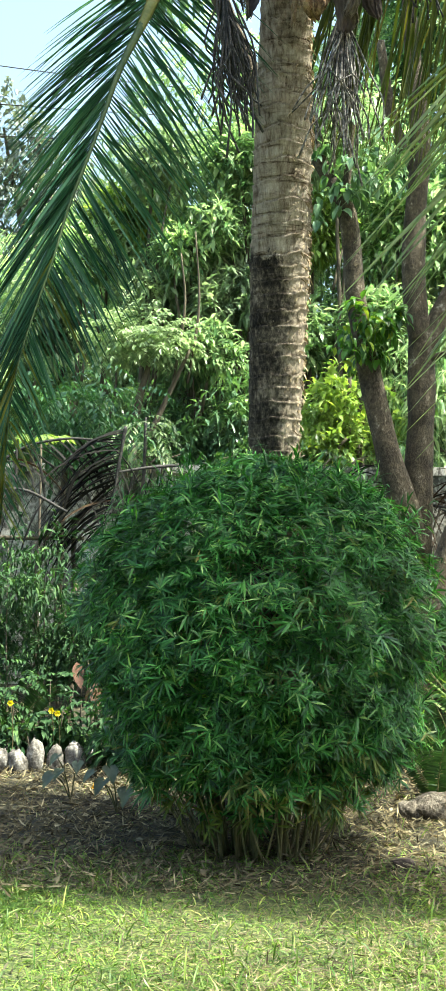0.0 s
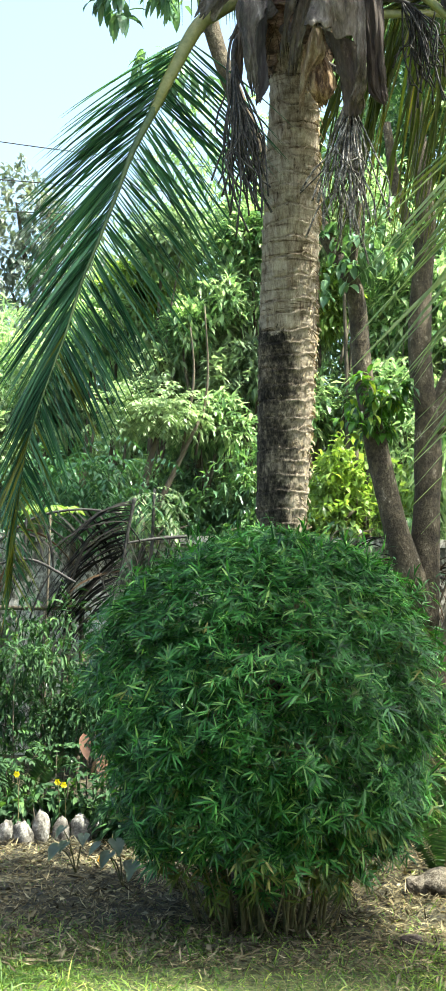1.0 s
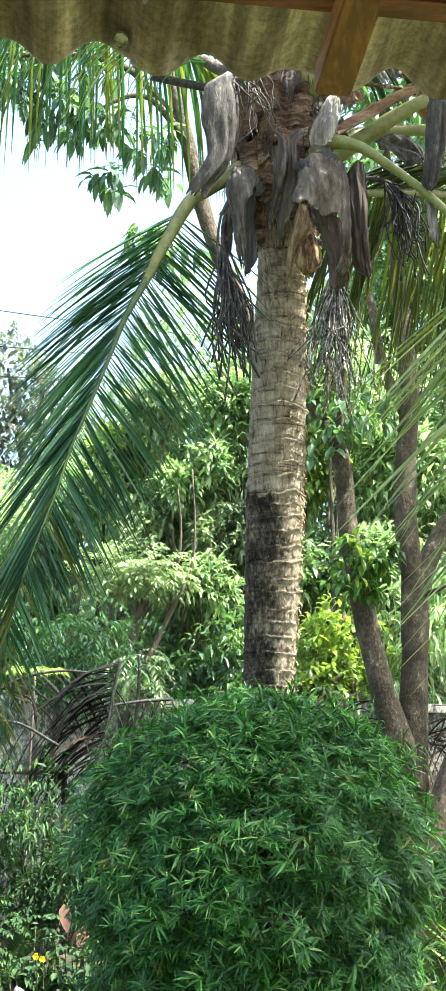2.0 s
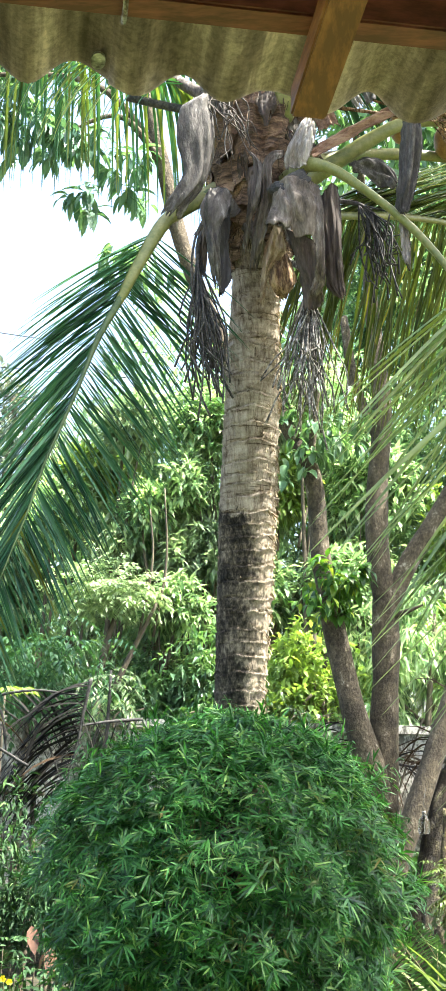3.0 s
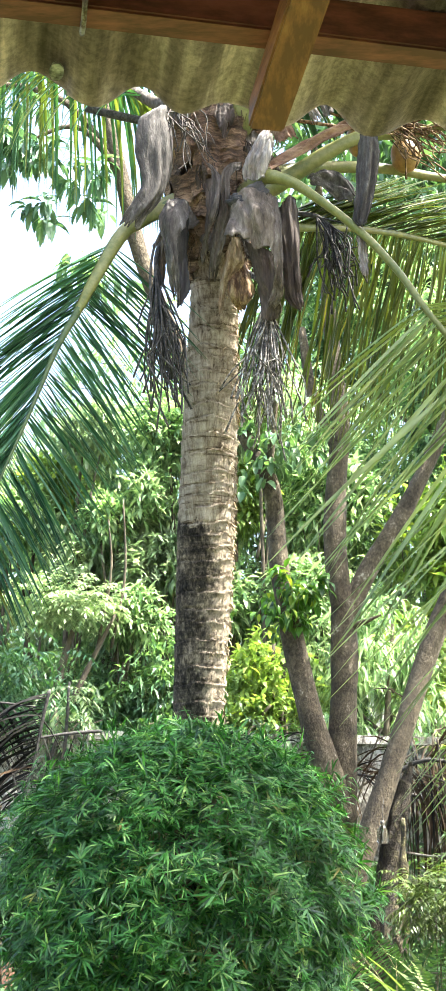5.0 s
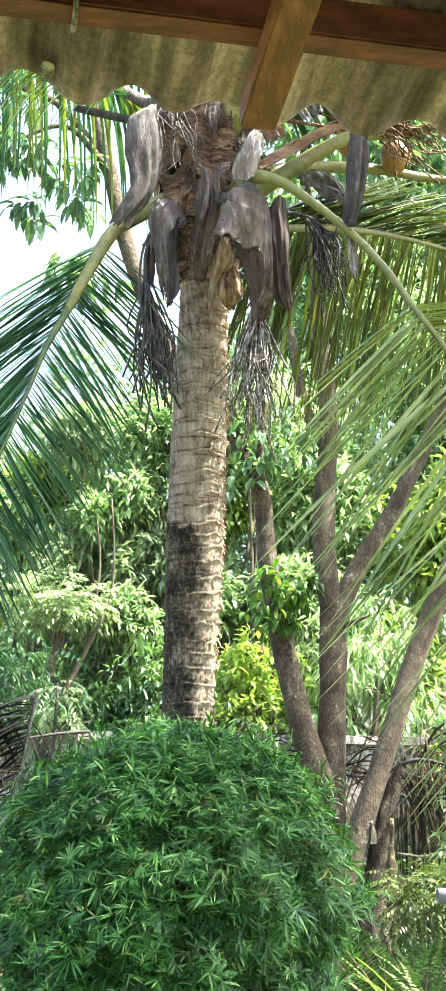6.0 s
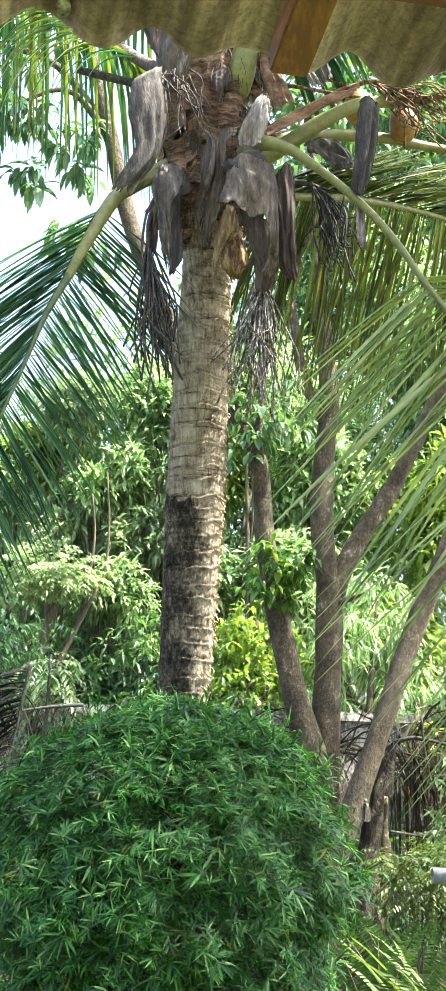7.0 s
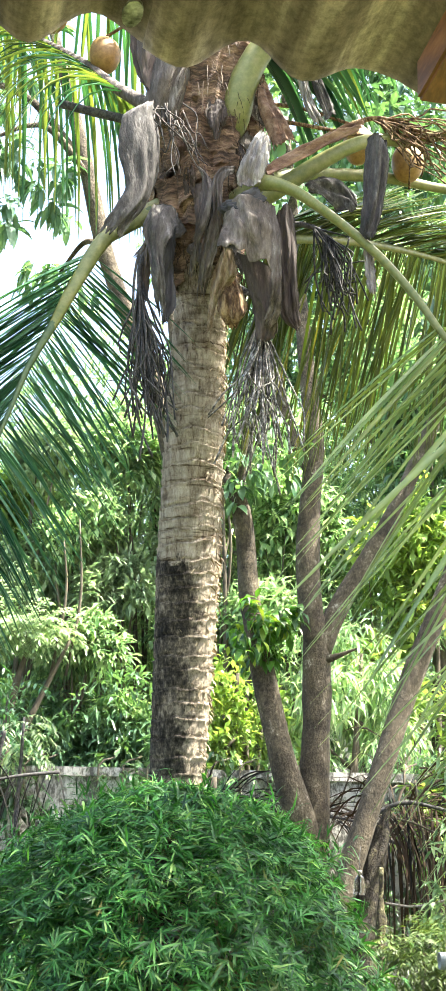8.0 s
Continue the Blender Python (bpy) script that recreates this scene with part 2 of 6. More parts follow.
M["wire"] = stuff_mat("dark_wire", [(0.3, (0.03, 0.03, 0.03)), (0.7, (0.06, 0.06, 0.06))], 5)


def roof_mat():
    """Old fibre cement: grey-brown, streaked along the fall, with pale lime runs and dark mould."""
    m, nt, b = blank("fibre_cement")
    tc = nt.nodes.new("ShaderNodeTexCoord")
    fall = nt.nodes.new("ShaderNodeMapping")      # streaks run down the sheets' fall
    fall.vector_type = "TEXTURE"
    fall.inputs["Rotation"].default_value = (0, 0, radians(9))
    fall.inputs["Scale"].default_value = (1, 16, 3)
    put(nt, tc.outputs["Object"], fall.inputs["Vector"])
    n = noise_tex(nt, 13, 5, 0.6)
    thin = noise_tex(nt, 60, 4, 0.6)
    blotch = noise_tex(nt, 26, 5, 0.7)
    f = noise_tex(nt, 110, 4, 0.75)
    big = noise_tex(nt, 6.5, 4, 0.6)
    for tex in (n, thin, big):
        put(nt, fall.outputs["Vector"], tex.inputs["Vector"])
    r = ramp(nt, [(0.40, (0.090, 0.074, 0.062)), (0.47, (0.20, 0.173, 0.148)), (0.54, (0.32, 0.287, 0.255)), (0.61, (0.58, 0.54, 0.49))])
    put(nt, mixc(nt, 0.13, mixc(nt, 0.30, n.outputs[0], thin.outputs[0]), blotch.outputs[0]), r.inputs[0])
    g = ramp(nt, [(0.40, (0.70, 0.55, 0.58)), (0.60, (1.34, 1.10, 1.20))])
    put(nt, big.outputs[0], g.inputs[0])
    sp = ramp(nt, [(0.36, (0.66, 0.66, 0.66)), (0.60, (1.10, 1.10, 1.10))])
    put(nt, f.outputs[0], sp.inputs[0])
    c = mixc(nt, 1.0, r.outputs[0], g.outputs[0], "MULTIPLY")
    c = mixc(nt, 1.0, c, sp.outputs[0], "MULTIPLY")
    put(nt, c, b.inputs["Base Color"])
    b.inputs["Roughness"].default_value = 0.85
    bump(nt, b, f.outputs[0], 0.5, 0.004)
    return m


def palm_bark():
    """Grey-beige bark with fine upright cracks; the old lower trunk is blackened below an uneven edge and flaked on its sunny side."""
    m, nt, b = blank("palm_bark")
    tc = nt.nodes.new("ShaderNodeTexCoord")
    sep = nt.nodes.new("ShaderNodeSeparateXYZ")
    put(nt, tc.outputs["Object"], sep.inputs[0])
    edge = noise_tex(nt, 11, 6, 0.75, (1, 1, 0.5))
    sub = nt.nodes.new("ShaderNodeMath")
    sub.operation = "MULTIPLY_ADD"
    put(nt, edge.outputs[0], sub.inputs[0])
    sub.inputs[1].default_value = 0.34
    put(nt, sep.outputs["Z"], sub.inputs[2])
    mask = nt.nodes.new("ShaderNodeMapRange")
    mask.inputs["From Min"].default_value = 2.77
    mask.inputs["From Max"].default_value = 2.80
    put(nt, sub.outputs[0], mask.inputs["Value"])
    streak = noise_tex(nt, 60, 6, 0.75, (1, 1, 0.13))
    patch = noise_tex(nt, 9, 6, 0.7, (1, 1, 1.3))
    ringn = noise_tex(nt, 4, 5, 0.7, (0.7, 0.7, 9))
    crack = ramp(nt, [(0.35, (0.22, 0.18, 0.14)), (0.40, (0.80, 0.78, 0.75)), (0.5, (1, 1, 1))])
    put(nt, ringn.outputs[0], crack.inputs[0])
    up = ramp(nt, [(0.32, (0.045, 0.032, 0.022)), (0.39, (0.22, 0.175, 0.135)), (0.50, (0.36, 0.305, 0.245)), (0.66, (0.50, 0.44, 0.37))])
    put(nt, streak.outputs[0], up.inputs[0])
    tint = ramp(nt, [(0.34, (0.42, 0.38, 0.34)), (0.48, (0.86, 0.84, 0.81)), (0.64, (1.10, 1.08, 1.05))])
    put(nt, patch.outputs[0], tint.inputs[0])
    upper = mixc(nt, 1.0, up.outputs[0], tint.outputs[0], "MULTIPLY")
    upper = mixc(nt, 1.0, upper, crack.outputs[0], "MULTIPLY")
    flake = noise_tex(nt, 52, 8, 0.8, (1, 1, 0.5))
    worn = noise_tex(nt, 8, 5, 0.65, (1, 1, 0.8))
    chips = mixc(nt, 0.40, flake.outputs[0], worn.outputs[0])
    side = nt.nodes.new("ShaderNodeMapRange")
    side.inputs["From Min"].default_value = 0.05
    side.inputs["From Max"].default_value = 0.17
    side.inputs["To Max"].default_value = 0.15
    put(nt, sep.outputs["X"], side.inputs["Value"])
    shift = nt.nodes.new("ShaderNodeMath")
    put(nt, mixc(nt, 0.15, chips, ringn.outputs[0]), shift.inputs[0])
    put(nt, side.outputs[0], shift.inputs[1])
    low = ramp(nt, [(0.41, (0.010, 0.008, 0.007)), (0.47, (0.034, 0.028, 0.022)), (0.525, (0.10, 0.080, 0.060)), (0.575, (0.24, 0.195, 0.145)), (0.66, (0.38, 0.31, 0.235))])
    put(nt, shift.outputs[0], low.inputs[0])
    col = mixc(nt, mask.outputs[0], low.outputs[0], upper)
    put(nt, col, b.inputs["Base Color"])
    b.inputs["Roughness"].default_value = 0.95
    b.inputs["Specular IOR Level"].default_value = 0.15
    both = mixc(nt, 0.45, streak.outputs[0], flake.outputs[0])
    bump(nt, b, both, 1.0, 0.02)
    return m


def ground_mat():
    """Lawn in front, bare litter-covered soil round the clump and under the trees."""
    m, nt, b = blank("lawn_and_soil")
    tc = nt.nodes.new("ShaderNodeTexCoord")
    sep = nt.nodes.new("ShaderNodeSeparateXYZ")
    put(nt, tc.outputs["Object"], sep.inputs[0])
    big = noise_tex(nt, 2.2, 4, 0.6)
    mid = noise_tex(nt, 14, 5, 0.7)
    fine = noise_tex(nt, 110, 4, 0.7)
    ma = nt.nodes.new("ShaderNodeMath")
    ma.operation = "MULTIPLY_ADD"
    put(nt, big.outputs[0], ma.inputs[0])
    ma.inputs[1].default_value = 0.9
    put(nt, sep.outputs["Y"], ma.inputs[2])
    mask = nt.nodes.new("ShaderNodeMapRange")
    mask.inputs["From Min"].default_value = 5.0
    mask.inputs["From Max"].default_value = 5.6
    put(nt, ma.outputs[0], mask.inputs["Value"])
    tuft = noise_tex(nt, 70, 6, 0.8)
    lawn = ramp(nt, [(0.40, (0.016, 0.028, 0.006)), (0.50, (0.060, 0.090, 0.018)), (0.60, (0.17, 0.19, 0.050))])
    put(nt, tuft.outputs[0], lawn.inputs[0])
    soil = ramp(nt, [(0.38, (0.009, 0.008, 0.004)), (0.52, (0.032, 0.028, 0.013)), (0.64, (0.100, 0.086, 0.042))])
    put(nt, mid.outputs[0], soil.inputs[0])
    col = mixc(nt, mask.outputs[0], lawn.outputs[0], soil.outputs[0])
    fr = ramp(nt, [(0.3, (0.6, 0.6, 0.6)), (0.7, (1.25, 1.22, 1.15))])
    put(nt, fine.outputs[0], fr.inputs[0])
    col = mixc(nt, 1.0, col, fr.outputs[0], "MULTIPLY")
    put(nt, col, b.inputs["Base Color"])
    b.inputs["Roughness"].default_value = 0.95
    bump(nt, b, mid.outputs[0], 0.8, 0.03)
    return m


def glass_mat():
    m, nt, b = blank("clear_plastic")
    b.inputs["Base Color"].default_value = (0.92, 0.95, 0.95, 1)
    b.inputs["Roughness"].default_value = 0.08
    b.inputs["Transmission Weight"].default_value = 1.0
    b.inputs["IOR"].default_value = 1.3
    return m


M["roof"], M["palm"], M["ground"], M["glass"] = roof_mat(), palm_bark(), ground_mat(), glass_mat()


# ---- building helpers ----
def thing(name, base, label, category, group="", kind=""):
    ob = new(name)
    ob.location = base
    ob.empty_display_size = 0.1
    return tagged(ob, label, category, group, kind)


def root_of(ob):
    while ob.parent:
        ob = ob.parent
    return ob


def part(name, data, material, parent=None, label="", smooth=True):
    """One mesh object from (verts, faces) in world coordinates, under a thing or a part."""
    verts, faces = data
    verts = np.asarray(verts, float).reshape(-1, 3)
    if parent is not None:
        verts = verts - np.array(root_of(parent).location)
    me = bpy.data.meshes.new(name)
    if isinstance(faces, np.ndarray):
        k = faces.shape[1]
        me.vertices.add(len(verts))
        me.vertices.foreach_set("co", verts.astype(np.float32).ravel())
        me.loops.add(faces.size)
        me.loops.foreach_set("vertex_index", faces.astype(np.int32).ravel())
        me.polygons.add(len(faces))
        me.polygons.foreach_set("loop_start", np.arange(0, faces.size, k, dtype=np.int32))
        me.update(calc_edges=True)
        me.validate()
    else:
        me.from_pydata(verts.tolist(), [], faces)
        me.update()
    if smooth:
        me.polygons.foreach_set("use_smooth", [True] * len(me.polygons))
    me.materials.append(material)
    ob = new(name, me)
    if parent is not None:
        ob.parent = parent
    if label:
        ob["label"] = label
    return ob


def unit(v):
    v = np.asarray(v, float)
    return v / np.maximum(np.linalg.norm(v, axis=-1, keepdims=True), 1e-9)


def spline(ctrl, n):
    """Smooth curve through control points (Catmull-Rom), n points."""
    c = np.asarray(ctrl, float)
    c = np.vstack([2 * c[0] - c[1], c, 2 * c[-1] - c[-2]])
    u = np.linspace(0, len(c) - 3 - 1e-6, n)
    i = u.astype(int)
    f = (u - i)[:, None]
    p0, p1, p2, p3 = c[i], c[i + 1], c[i + 2], c[i + 3]
    return 0.5 * (2 * p1 + (p2 - p0) * f + (2 * p0 - 5 * p1 + 4 * p2 - p3) * f ** 2 + (3 * p1 - p0 - 3 * p2 + p3) * f ** 3)


def tube(ctrl, radii, n=16, sides=8, wobble=0.0, flat=1.0, seed=0):
    """A tapered, closed limb along a curve; wobble makes it uneven, flat squeezes the section."""
    p = spline(ctrl, n)
    r = np.interp(np.linspace(0, 1, n), np.linspace(0, 1, len(radii)), radii)
    t = unit(np.gradient(p, axis=0))
    ref = np.array([0, 1, 0.0]) if abs(t[0][1]) < 0.9 else np.array([1.0, 0, 0])
    a = unit(np.cross(t, ref))
    b = np.cross(a, t)
    g = np.random.default_rng(seed + 5)
    ph = g.uniform(0, 6.28, 4)
    ang = np.linspace(0, 2 * np.pi, sides, endpoint=False)
    V = []
    for k in range(n):
        w = 1 + wobble * (np.sin(ang * 2 + ph[0] + k * 0.7) * 0.5 + np.sin(ang * 3 + ph[1] - k * 0.45) * 0.4 + np.sin(k * 1.3 + ph[2]) * 0.4 + g.normal(0, 0.25, sides))
        V.append(p[k] + r[k] * w[:, None] * (np.cos(ang)[:, None] * a[k] + flat * np.sin(ang)[:, None] * b[k]))
    V = np.vstack(V + [p[:1], p[-1:]])
    F = []
    for k in range(n - 1):
        for s in range(sides):
            s2 = (s + 1) % sides
            F.append((k * sides + s, k * sides + s2, (k + 1) * sides + s2, (k + 1) * sides + s))
    e0, e1 = n * sides, n * sides + 1
    for s in range(sides):
        s2 = (s + 1) % sides
        F.append((e0, s2, s))
        F.append((e1, (n - 1) * sides + s, (n - 1) * sides + s2))
    return V, F


def join(*pieces):
    V, F, o = [], [], 0
    for v, f in pieces:
        v = np.asarray(v, float).reshape(-1, 3)
        V.append(v)
        F += [tuple(int(i) + o for i in q) for q in f]
        o += len(v)
    return np.vstack(V), F


def box(lo, hi):
    x0, y0, z0 = lo
    x1, y1, z1 = hi
    V = [(x0, y0, z0), (x1, y0, z0), (x1, y1, z0), (x0, y1, z0), (x0, y0, z1), (x1, y0, z1), (x1, y1, z1), (x0, y1, z1)]
    return np.array(V, float), [(3, 2, 1, 0), (4, 5, 6, 7), (0, 1, 5, 4), (1, 2, 6, 5), (2, 3, 7, 6), (3, 0, 4, 7)]


DOWN = np.array([0, 0, -1.0])


def leaves(base, way, length, width, droop=0.4, fold=0.25, steps=3, normal=None):
    """Many leaves at once. Each is a folded, bending blade, widest near a third of its length."""
    base, way = np.asarray(base, float), unit(way)
    n = len(base)
    length = np.broadcast_to(length, n).astype(float)
    width = np.broadcast_to(width, n).astype(float)
    droop = np.broadcast_to(droop, n).astype(float)
    up = np.broadcast_to(np.array([0, 0, 1.0]), (n, 3)) if normal is None else normal
    side = np.cross(way, up + rng.normal(0, 0.25, (n, 3)))
    side = unit(side)
    us = np.linspace(0, 1, steps + 2)
    prof = np.sin(np.pi * us ** 0.75) ** 0.8
    p = base.copy()
    d = way.copy()
    rows = []
    for k, u in enumerate(us):
        if k:
            d = unit(d + DOWN * (droop * (us[k] - us[k - 1]) * 2)[:, None])
            p = p + d * (length * (us[k] - us[k - 1]))[:, None]
        nrm = np.cross(side, d)
        w = (width * 0.5 * prof[k])[:, None]
        rows.append((p - side * w + nrm * w * fold, p, p + side * w + nrm * w * fold))
    # vertex order per leaf: base, (l, m, r) per inner step, tip
    cols = [rows[0][1]]
    for k in range(1, steps + 1):
        cols += list(rows[k])
    cols.append(rows[-1][1])
    per = len(cols)
    V = np.stack(cols, 1).reshape(-1, 3)
    tri = [(0, 2, 1), (0, 3, 2)]
    for k in range(steps - 1):
        a, b = 1 + 3 * k, 4 + 3 * k
        tri += [(a, a + 1, b + 1), (a, b + 1, b), (a + 1, a + 2, b + 2), (a + 1, b + 2, b + 1)]
    a = 1 + 3 * (steps - 1)
    tri += [(a, a + 1, per - 1), (a + 1, a + 2, per - 1)]
    F = (np.array(tri)[None] + (np.arange(n) * per)[:, None, None]).reshape(-1, 3)
    return V, F


def merge(*pieces):
    """Join triangle arrays."""
    V, F, o = [], [], 0
    for v, f in pieces:
        V.append(v)
        F.append(f + o)
        o += len(v)
    return np.vstack(V), np.vstack(F)


def on_sphere(n):
    return unit(rng.normal(0, 1, (n, 3)))


def lumps_points(lumps, n, shell=0.45):
    """Points and outward directions in the outer shell of a set of ellipsoids (centre, radii)."""
    c = np.array([l[:3] for l in lumps], float)
    r = np.array([l[3:] for l in lumps], float)
    area = (r[:, 0] * r[:, 1] + r[:, 1] * r[:, 2] + r[:, 0] * r[:, 2])
    k = rng.choice(len(lumps), n, p=area / area.sum())
    d = on_sphere(n)
    rad = 1 - shell * rng.random(n) ** 1.6
    pts = c[k] + r[k] * d * rad[:, None]
    return pts, unit(d / r[k])


def whorls(pts, out, per, length, width, droop=0.6, spread=0.9, steps=2):
    """Leaf tufts at twig ends: per leaves fan out round each twig's direction and hang."""
    n = len(pts)
    k = np.repeat(np.arange(n), per)
    o = out[k] + np.array([0, 0, 0.25])
    way = unit(o + rng.normal(0, spread, (n * per, 3)))
    base = pts[k] + rng.normal(0, 0.02, (n * per, 3))
    L = length * rng.uniform(0.55, 1.25, n * per)
    return leaves(base, way, L, width * L / length * rng.uniform(0.8, 1.2, n * per), droop * rng.uniform(0.5, 1.5, n * per), 0.3, steps)


def pinnate(pts, out, pairs, axis_len, leaf_len, leaf_w, droop=0.5):
    """Feather leaves: an arching stalk with opposite leaflets."""
    n = len(pts)
    B, W, L = [], [], []
    d = unit(out + rng.normal(0, 0.5, (n, 3)) + np.array([0, 0, 0.1]))
    ax = axis_len * rng.uniform(0.7, 1.2, n)
    p = pts.copy()
    for j in range(pairs):
        d = unit(d + DOWN * droop / pairs * 2)
        p = p + d * (ax / pairs)[:, None]
        s = unit(np.cross(d, np.array([0, 0, 1.0]) + rng.normal(0, 0.1, (n, 3))))
        for sg in (-1, 1):
            B.append(p.copy())
            W.append(s * sg + d * 0.45 + rng.normal(0, 0.12, (n, 3)))
            L.append(np.full(n, leaf_len * (0.6 + 0.8 * math.sin(math.pi * (j + 1.0) / (pairs + 1)))))
    B.append(p.copy())
    W.append(d)
    L.append(np.full(n, leaf_len))
    return leaves(np.vstack(B), np.vstack(W), np.concatenate(L), leaf_w, 0.35, 0.2, 1)


# ---- ground ----
def build_ground():
    s = np.linspace(-1, 1, 121)
    xs = np.sinh(s * 5.2) / np.sinh(5.2) * 400
    ys = np.sinh(s * 5.2) / np.sinh(5.2) * 400 + 5.5
    X, Y = np.meshgrid(xs, ys, indexing="ij")
    g = np.random.default_rng(3)
    Zz = 0.012 * np.sin(X * 3.1 + 1) * np.cos(Y * 2.7) + 0.008 * np.sin(X * 7.3) * np.sin(Y * 6.1 + 2) + g.normal(0, 0.004, X.shape)
    near = np.exp(-((X / 9) ** 2 + ((Y - 6) / 9) ** 2))
    V = np.stack([X, Y, Zz * near], -1).reshape(-1, 3)
    i = np.arange(120)
    a = (i[:, None] * 121 + i[None, :]).reshape(-1, 1)
    F = np.hstack([a, a + 121, a + 122, a + 1])
    ob = part("ground", (V, F), M["ground"])
    tagged(ob, "worn green lawn passing into bare soil with dry leaf litter", "ground", kind="structure")


build_ground()


# ---- house eave over the camera ----
EAVE_TURN = radians(9.0)
EAVE_U = np.array([math.cos(EAVE_TURN), math.sin(EAVE_TURN), 0])        # along the eave
EAVE_B = np.array([math.sin(EAVE_TURN), -math.cos(EAVE_TURN), 0])       # back towards the house
EAVE_O = np.array([0.0935, 1.5395, 2.376])                                # a crest of the sheet's edge
WAVE, AMP, SLOPE = 0.1365, 0.017, 0.15


def eave(u, b, z=0.0):
    """A place u metres along the eave, b metres back from it, z above the sheets' middle surface."""
    u, b, z = np.broadcast_arrays(np.asarray(u, float), np.asarray(b, float), np.asarray(z, float))
    return EAVE_O + u[..., None] * EAVE_U + b[..., None] * EAVE_B + (b * SLOPE + z)[..., None] * np.array([0, 0, 1.0])


def build_roof():
    roof = thing("porch_roof", tuple(EAVE_O), "weathered grey corrugated fibre-cement porch roof on timber battens", "roof", kind="structure")
    seam = -0.083
    for i, (u0, u1) in enumerate(((-2.18, -1.10), (-1.115, seam), (seam - 0.014, seam + 1.07), (seam + 1.055, seam + 2.14))):
        lift = 0.005 if i % 2 else 0.0
        us = np.arange(u0, u1 + 0.004, 0.0115)
        bs = np.concatenate([[0, 0.008], np.linspace(0.03, 3.3, 30)])
        U, Bk = np.meshgrid(us, bs, indexing="ij")
        ragged = 0.006 * np.sin(U * 31) + 0.005 * np.sin(U * 73 + 1)
        base = AMP * np.cos(2 * np.pi * U / WAVE) - 0.009 + lift
        under = eave(U, Bk + ragged * (Bk < 0.01), base)
        over = eave(U, Bk + ragged * (Bk < 0.01), base + 0.0065)
        n, m = U.shape
        V = np.vstack([under.reshape(-1, 3), over.reshape(-1, 3)])
        F = []
        o = n * m
        for a in range(n - 1):
            for c in range(m - 1):
                q = a * m + c
                F.append((q, q + 1, q + m + 1, q + m))
                F.append((o + q, o + q + m, o + q + m + 1, o + q + 1))
        for a in range(n - 1):
            F.append((a * m, (a + 1) * m, o + (a + 1) * m, o + a * m))
        for c in range(m - 1):
            F.append((c, o + c, o + c + 1, c + 1))
            q = (n - 1) * m + c
            F.append((q, q + 1, o + q + 1, o + q))
        part("roof_sheet", (V, F), M["roof"], roof)

    def bar(u0, u1, b0, b1, z0, z1):
        c = [(u, b, z) for z in (z0, z1) for (u, b) in ((u0, b0), (u1, b0), (u1, b1), (u0, b1))]
        bm = bmesh.new()
        vs = [bm.verts.new(eave(*k).tolist()) for k in c]
        for f in ((3, 2, 1, 0), (4, 5, 6, 7), (0, 1, 5, 4), (1, 2, 6, 5), (2, 3, 7, 6), (3, 0, 4, 7)):
            bm.faces.new([vs[i] for i in f])
        bmesh.ops.recalc_face_normals(bm, faces=bm.faces)
        bmesh.ops.bevel(bm, geom=list(bm.edges), offset=0.003, segments=2, affect="EDGES")
        bm.verts.index_update()
        V = [tuple(v.co) for v in bm.verts]
        F = [tuple(v.index for v in f.verts) for f in bm.faces]
        bm.free()
        return V, F

    part("batten", bar(-2.15, 2.05, 0.217, 0.255, -0.081, -0.0275), M["timber_red"], roof, "red-brown roofing batten", False)
    part("batten", bar(-2.15, 2.05, 1.30, 1.338, -0.081, -0.0275), M["timber_red"], roof, "red-brown roofing batten", False)
    part("batten", bar(-2.15, 2.05, 2.40, 2.438, -0.081, -0.0275), M["timber_red"], roof, "red-brown roofing batten", False)
    for u in (0.135, -1.45, 1.75):
        part("rafter", bar(u, u + 0.047, 0.123, 3.2, -0.124, -0.083), M["timber"], roof, "orange-brown planed timber rafter", False)
    # hook bolt round the batten
    hk = [eave(-0.089, 0.262, 0.0), eave(-0.089, 0.262, -0.07), eave(-0.089, 0.257, -0.086), eave(-0.089, 0.236, -0.089), eave(-0.089, 0.210, -0.082)]
    part("hook_bolt", tube(hk, [0.0035], 14, 8), M["steel"], roof, "bent steel hook bolt")
    # old round nail patch under a sheet
    spot = eave(-0.113, 0.036, AMP * math.cos(2 * math.pi * -0.113 / WAVE) - 0.013)
    ang = np.linspace(0, 2 * np.pi, 14, endpoint=False)
    ring = [tuple(spot + EAVE_U * 0.010 * math.cos(a) + EAVE_B * 0.022 * math.sin(a)) for a in ang]
    low = [tuple(np.array(p) - np.array((0, 0, 0.003))) for p in ring]
    part("filler_patch", (ring + low, [tuple(range(14)), tuple(range(27, 13, -1))] + [(i, (i + 1) % 14, 14 + (i + 1) % 14, 14 + i) for i in range(14)]), M["plaster"], roof, "pale round filler patch")


build_roof()
# unseen wall behind the camera, coloured dark to cut bounce on the battens
back = part("wall_south", box((-2.4, -1.75, -0.02), (2.6, -1.6, 2.72)), M["housewall"], smooth=False)
tagged(back, "unseen plain plastered house wall behind the camera", "wall", kind="structure")
# unseen side walls, added to keep sky light off the battens
for wname, x0 in (("shade_wall_west", -2.52), ("shade_wall_east", 2.60)):
    tagged(part(wname, box((x0, -1.75, -0.02), (x0 + 0.12, 0.1, 2.35)), M["housewall"], smooth=False), "unseen side wall added to block sky light", "wall", kind="structure")


